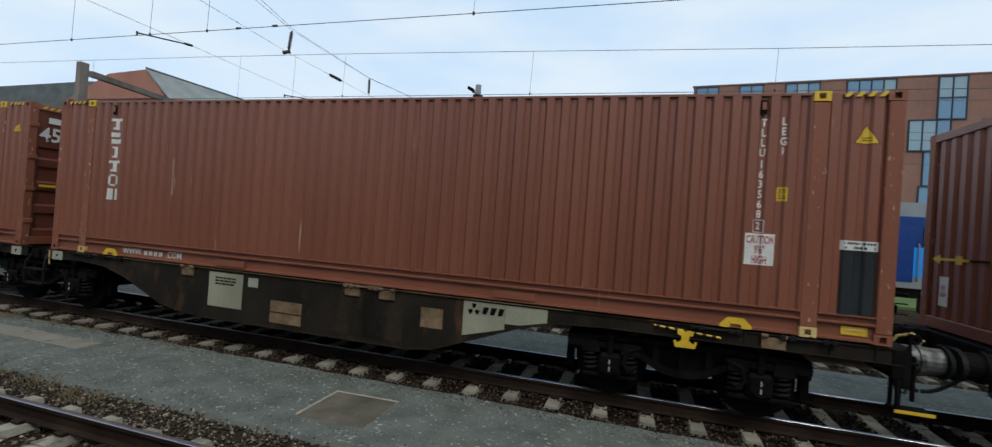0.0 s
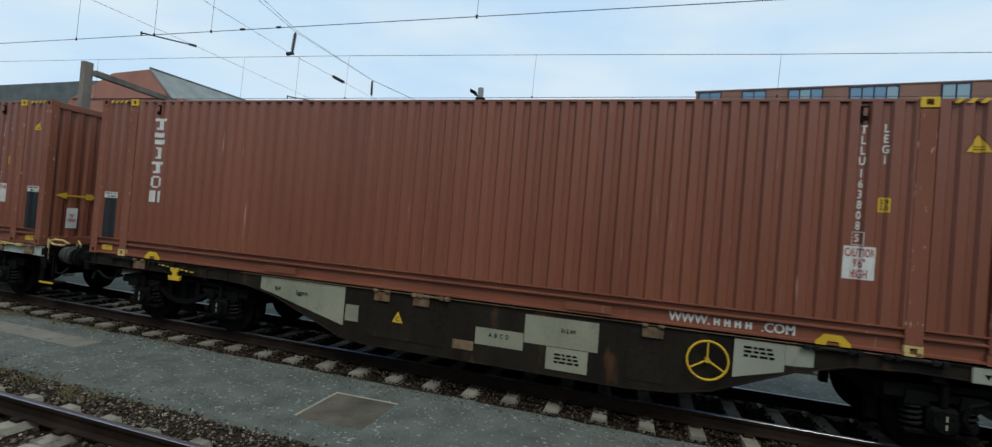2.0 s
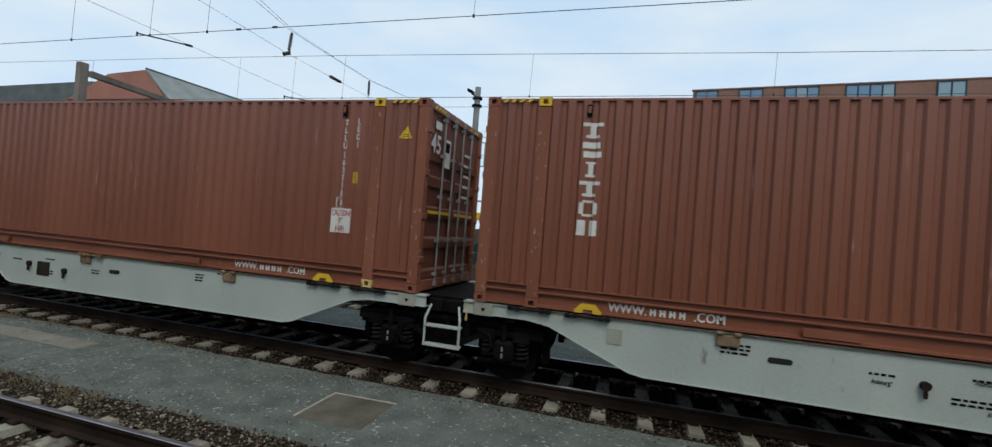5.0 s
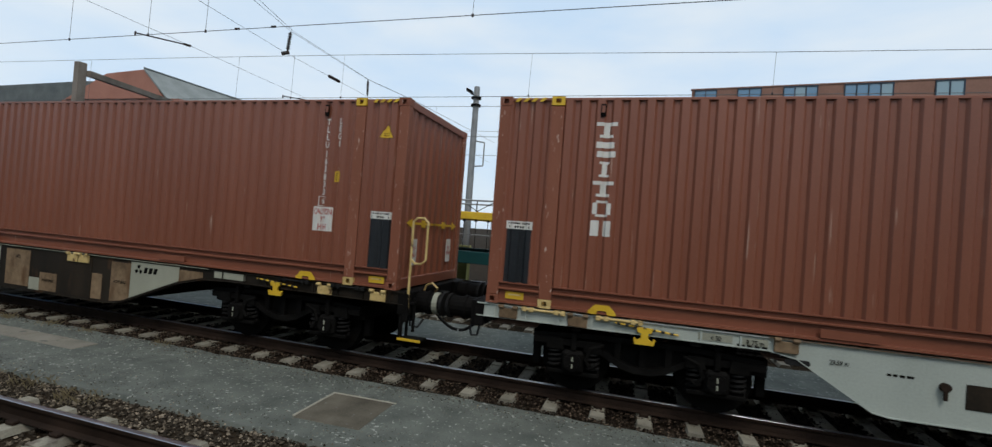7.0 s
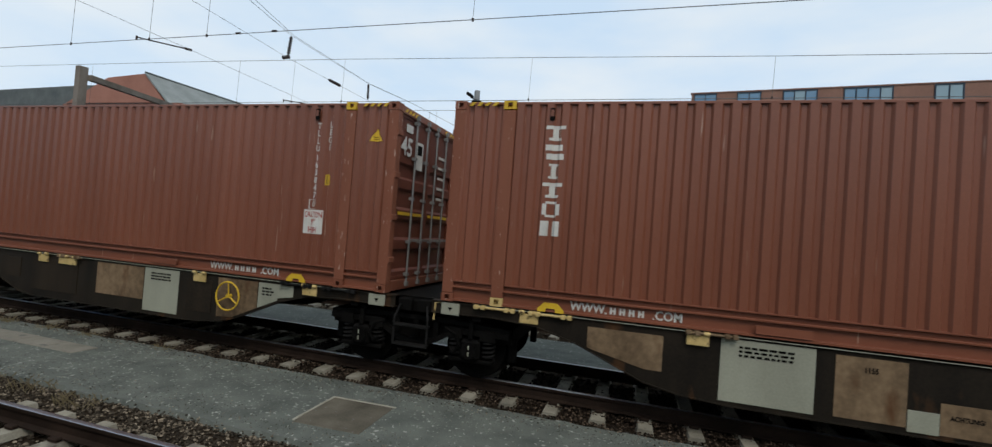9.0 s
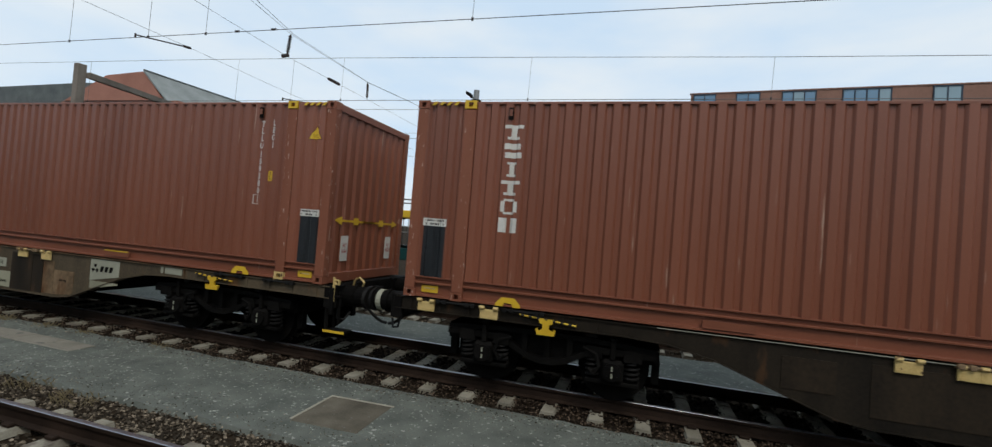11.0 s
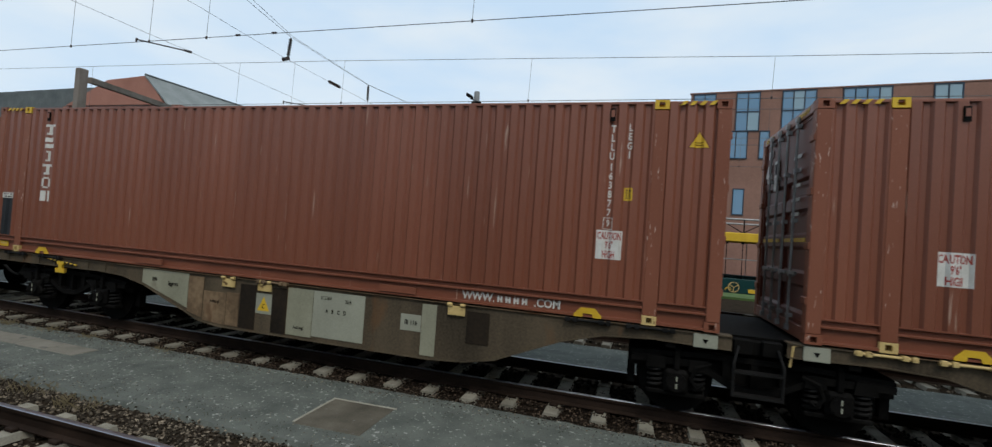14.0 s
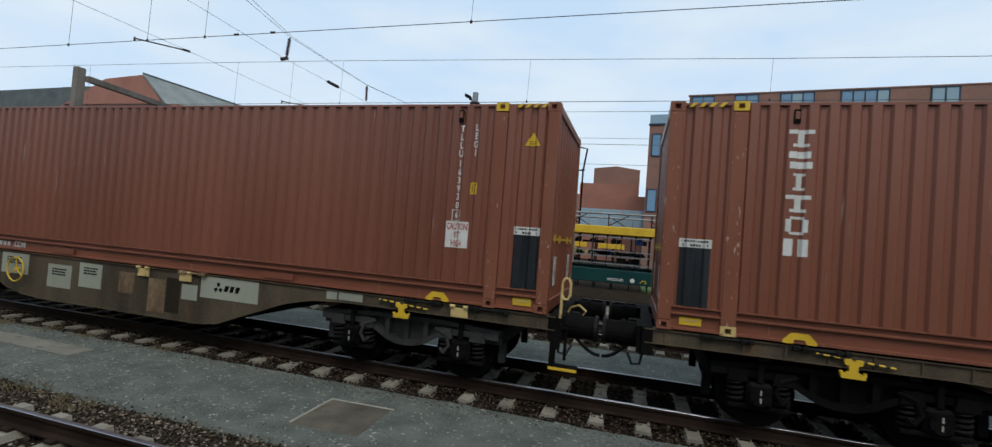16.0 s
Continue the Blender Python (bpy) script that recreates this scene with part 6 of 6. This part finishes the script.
# Words of the slogan that can be read, line under line.
for words, z in (("Europa", 2.63), ("Europei", 2.34), ("wzd\u0142u\u017c i wszerz", 2.07), ("Eur\u00f3pou", 1.80)):
    put("slogan", text_shape("slogan_" + words, words, 0.23, WHITE, 0.95), loco, pose(3.55 if len(words) < 9 else 3.25, -1.472, z), "white letters")
part("outline_drawing", "loco_outline", lambda bm: pipe(bm, [Vector((-1.4 + 0.28 * i, -1.475, 2.1 + 0.45 * math.sin(i * 1.9) * (0.6 + 0.4 * math.cos(i)))) for i in range(12)], 0.022, 5), WHITE, loco, None, "white map outline")
for x in (-5.4, 5.4):
    bo = part("bogie", "loco_bogie", lambda bm: [box(bm, -2.1, 2.1, -1.12, -0.98, 0.45, 0.75, 0.03), box(bm, -2.1, 2.1, 0.98, 1.12, 0.45, 0.75, 0.03), box(bm, -0.4, 0.4, -1.2, 1.2, 0.35, 0.8)], SOOT, loco, pose(x, 0, 0))
    for a in (-1.3, 1.3):
        part("wheel", "loco_wheel", lambda bm: [tube(bm, (0, s * 0.69, 0), (0, s * 0.83, 0), 0.60, 32) for s in (-1, 1)] + [tube(bm, (0, -0.8, 0), (0, 0.8, 0), 0.09, 10)], IRON, bo, pose(a, 0, 0.60))
        part("axlebox", "loco_axlebox", lambda bm: [box(bm, -0.18, 0.18, -1.2, -1.0, 0.42, 0.78, 0.03), tube(bm, (0, -1.2, 0.6), (0, -1.24, 0.6), 0.12, 12)], IRON, bo, pose(a, 0, 0))


def build_carrier(which, x0, x1, posts, wheels):
    """A long double-deck car carrier; x runs from its first upright."""
    tag = "carrier_%d_" % which
    w = thing("car_carrier_wagon", pose(CARRIER_X[which], BACK_Y, 0), "dark green double-deck car carrier wagon with yellow upper beams", "railway wagon", "car carriers of the second train")
    for s, name in ((-1, "near"), (1, "far")):
        part("side_beam", tag + "beam_" + name, lambda bm: box(bm, x0, x1, *sorted((s * 1.45, s * 1.33)), 0.86, 1.31, 0.02), TEAL, w, None, "dark green side beam")
        part("upper_beam", tag + "upper_" + name, lambda bm: box(bm, x0 + 0.3, x1 - 0.2, *sorted((s * 1.46, s * 1.36)), 2.47, 2.75, 0.02), YELLOW, w, None, "yellow upper side beam")
        part("top_rail", tag + "rail_" + name, lambda bm: tube(bm, (x0 + 0.4, s * 1.40, 3.17), (x1 - 0.3, s * 1.40, 3.17), 0.032, 8), ZINC, w, None, "galvanised top rail")
    part("lower_deck", tag + "deck", lambda bm: box(bm, x0, x1, -1.33, 1.33, 1.10, 1.18), SOOT, w)
    part("upper_deck", tag + "upper_deck", lambda bm: box(bm, x0 + 0.3, x1 - 0.2, -1.36, 1.36, 2.53, 2.58), SOOT, w)
    part("lower_rail", tag + "lower_rail", lambda bm: tube(bm, (posts[0] + 0.4, -1.41, 1.92), (x1 - 0.3, -1.41, 1.92), 0.016, 6), ZINC, w)
    n = int((x1 - posts[0] - 1.0) / 0.46)
    for q in range(n):
        x = posts[0] + 0.55 + q * 0.46
        if all(abs(x - p) > 0.3 for p in posts):
            part("stanchion", "carrier_stanchion", lambda bm: tube(bm, (0, -1.38, 1.31), (0, -1.38, 2.50), 0.013, 6), SOOT, w, pose(x, 0, 0))
        if q % 3 == 0:
            part("rail_post", "carrier_rail_post", lambda bm: tube(bm, (0, -1.40, 2.75), (0, -1.40, 3.16), 0.02, 6), SOOT, w, pose(x, 0, 0))
            part("rail_brace", "carrier_rail_brace", lambda bm: tube(bm, (0, -1.40, 2.76), (0.66, -1.40, 3.14), 0.016, 6), SOOT, w, pose(x, 0, 0))
            part("rail_brace", "carrier_far_brace", lambda bm: tube(bm, (0, 1.38, 3.14), (0.66, 1.38, 2.76), 0.016, 6), SOOT, w, pose(x, 0, 0))
        if q % 2:
            part("stanchion", "carrier_far_stanchion", lambda bm: tube(bm, (0, 1.38, 1.31), (0, 1.38, 2.50), 0.014, 6), ZINC, w, pose(x + 0.2, 0, 0))
        part("deck_bracket", "carrier_bracket", lambda bm: box(bm, -0.04, 0.04, -1.44, -1.30, 2.40, 2.467), SOOT, w, pose(x, 0, 0))
    for p in posts:
        up = part("upright", "carrier_upright", lambda bm: prism(bm, [(-0.24, 0.80), (0.24, 0.80), (0.21, 2.78), (0.12, 2.92), (-0.12, 2.92), (-0.21, 2.78)], -1.50, -1.34), TEAL, w, pose(p, 0, 0), "dark green upright")
        part("upright", "carrier_upright_far", lambda bm: box(bm, -0.2, 0.2, 1.34, 1.47, 0.8, 2.9), TEAL, w, pose(p, 0, 0))
        part("small_print", "carrier_upright_print", small_print_builder(4, 0.24), WHITE, up, pose(0, -1.503, 2.0))
        part("label", "carrier_upright_label", plate(0.16, 0.30), WHITE, up, pose(0.06, -1.503, 2.45))
        part("ladder", "carrier_ladder", lambda bm: [tube(bm, (dx, -1.47, 0.95), (dx, -1.47, 2.75), 0.018, 6) for dx in (-0.16, 0.16)] + [tube(bm, (-0.16, -1.47, 1.2 + 0.28 * j), (0.16, -1.47, 1.2 + 0.28 * j), 0.013, 6) for j in range(6)], SOOT, w, pose(p + 0.50, 0, 0))
    if which == 0:
        part("incline", "carrier_incline", lambda bm: prism(bm, [(-2.0, 1.28), (-1.55, 1.28), (-0.2, 2.44), (-0.2, 2.80)], -1.42, -1.32), TEAL, w, None, "green inclined strut")
    for x in (posts[0] - 0.72, posts[-1] + 0.62):
        part("handrail", "carrier_handrail", lambda bm: pipe(bm, [Vector((-0.14, -1.48, 1.25)), Vector((-0.14, -1.48, 1.90)), Vector((-0.07, -1.48, 2.0)), Vector((0.07, -1.48, 2.0)), Vector((0.14, -1.48, 1.90)), Vector((0.14, -1.48, 1.25))], 0.024, 8), WHITE, w, pose(x, 0, 0), "white bent tube handrail")
    for x in wheels:
        part("brake_wheel", "carrier_wheel_ring", lambda bm: [ring(bm, (0, -1.48, 0), 0.15, 0.014, 20, 5)] + [tube(bm, (0, -1.48, 0), (0.15 * math.cos(a), -1.48, 0.15 * math.sin(a)), 0.011, 5) for a in (0.5, 2.6, 4.7)], BRASS, w, pose(x, 0, 1.05), "yellow brake wheel")
        part("label", "carrier_yellow_label", plate(0.26, 0.12), YELLOW, w, pose(x + 0.55, -1.453, 0.96), "small yellow label")
    for x in [q + 1.3 for q in wheels] + [12.7, 16.4, 24.9]:
        part("white_disc", "carrier_disc", lambda bm: tube(bm, (0, -1.45, 0), (0, -1.458, 0), 0.075, 14), WHITE, w, pose(x, 0, 1.0), "white disc")
        part("small_print", "carrier_print", small_print_builder(2, 0.5), WHITE, w, pose(x - 0.55, -1.453, 1.0))
        part("squiggle_mark", "carrier_squiggle", lambda bm: pipe(bm, [Vector((-0.10, -1.455, -0.07)), Vector((-0.04, -1.455, 0.0)), Vector((0.06, -1.455, 0.0)), Vector((0.10, -1.455, -0.05)), Vector((0.03, -1.455, -0.08))], 0.012, 5), YELLOW, w, pose(x + 0.35, 0, 1.02), "yellow hook-shaped mark")
    for x in (x0 + 2.6, (x0 + x1) / 2, x1 - 2.6):
        b = part("bogie", "carrier_bogie", lambda bm: [box(bm, -1.3, 1.3, s * 1.0 - 0.05, s * 1.0 + 0.05, 0.40, 0.72, 0.03) for s in (-1, 1)] + [box(bm, -0.2, 0.2, -1, 1, 0.4, 0.85)], SOOT, w, pose(x, 0, 0))
        for a in (-0.9, 0.9):
            part("wheel", "carrier_wheel", lambda bm: [tube(bm, (0, s * 0.69, 0), (0, s * 0.82, 0), 0.42, 28) for s in (-1, 1)] + [tube(bm, (0, -0.8, 0), (0, 0.8, 0), 0.07, 10)], IRON, b, pose(a, 0, 0.42))
    return w


CARRIERS = [build_carrier(0, -2.1, 29.0, (0.0, 28.19), (11.4,)), build_carrier(1, -1.0, 30.0, (0.0, 28.2), (1.76, 16.9))]

# ---- storage racks that stand behind the second train ----
rack = thing("storage_rack", pose(-4.0, 20.0, -0.25), "open steel rack with yellow beams, dark machine parts and crates", "storage rack")
for i in range(9):
    part("rack_post", "rack_post", lambda bm: box(bm, -0.035, 0.035, -0.5, -0.43, 0, 3.0), IRON, rack, pose(-2.6 + 0.92 * i, 0, 0))
    part("rack_post", "rack_post", lambda bm: box(bm, -0.035, 0.035, -0.5, -0.43, 0, 3.0), IRON, rack, pose(-2.6 + 0.92 * i, 1.2, 0))
for z in (0.75, 1.35, 1.75, 2.75):
    part("shelf_rail", "rack_shelf", lambda bm: box(bm, -2.7, 4.85, -0.53, -0.50, -0.03, 0.03), ZINC, rack, pose(0, 0, z))
    part("shelf_board", "rack_board", lambda bm: box(bm, -2.6, 4.8, -0.42, 0.7, -0.02, 0.02), IRON, rack, pose(0, 0, z - 0.01))
for a, b in ((-2.6, -1.9), (0.9, 1.55), (2.15, 3.5)):
    part("yellow_beam", "rack_beam_%g" % a, lambda bm: box(bm, a, b, -0.60, -0.535, 2.14, 2.40, 0.01), YELLOW, rack)
rnd = random.Random(12)
for i in range(90):
    z, sx, sz = rnd.choice((0.79, 0.79, 1.39, 1.79, 1.79, 2.42)), rnd.uniform(0.10, 0.28), rnd.uniform(0.10, 0.30)
    part("machine_part", "rack_item_%d" % i, (lambda bm: box(bm, -sx, sx, -0.25, 0.25, 0, sz, 0.03)) if i % 3 else (lambda bm: tube(bm, (-sx, 0, 0.12), (sx, 0, 0.12), 0.12, 10)), rnd.choice((SOOT, IRON, IRON, SOOT, ZINC, DEEPBLUE, BRASS)), rack, pose(rnd.uniform(-2.3, 4.5), -0.05, z))
part("crate", "rack_crate", lambda bm: box(bm, -0.35, 0.35, -0.62, -0.12, 0, 0.5, 0.01), STRAW, rack, pose(3.2, 0, 0.77), "pale wooden crate")


# ---- everything that moves ----
def motions():
    times = [0.5 * i for i in range(33)]
    for k, c in enumerate(CONTAINERS):
        walk(c, [(t, pose(BOX_X[k] + gone(t), CENTRE, DECK)) for t in times])
    for w, joint in WAGONS:
        walk(w, [(t, pose(joint + gone(t), CENTRE, 0)) for t in times])
    for ob, a in WHEELSETS:
        rows = [(i / 15, pose(a, 0, 0.46, 0, math.degrees(gone(i / 15) / 0.46), 0)) for i in range(241)]
        walk(ob, rows)
    walk(loco, [(t, pose(LOCO_X - run(t), BACK_Y, 0)) for t in times])
    for w, x in zip(CARRIERS, CARRIER_X):
        walk(w, [(t, pose(x - run(t), BACK_Y, 0)) for t in times])


motions()
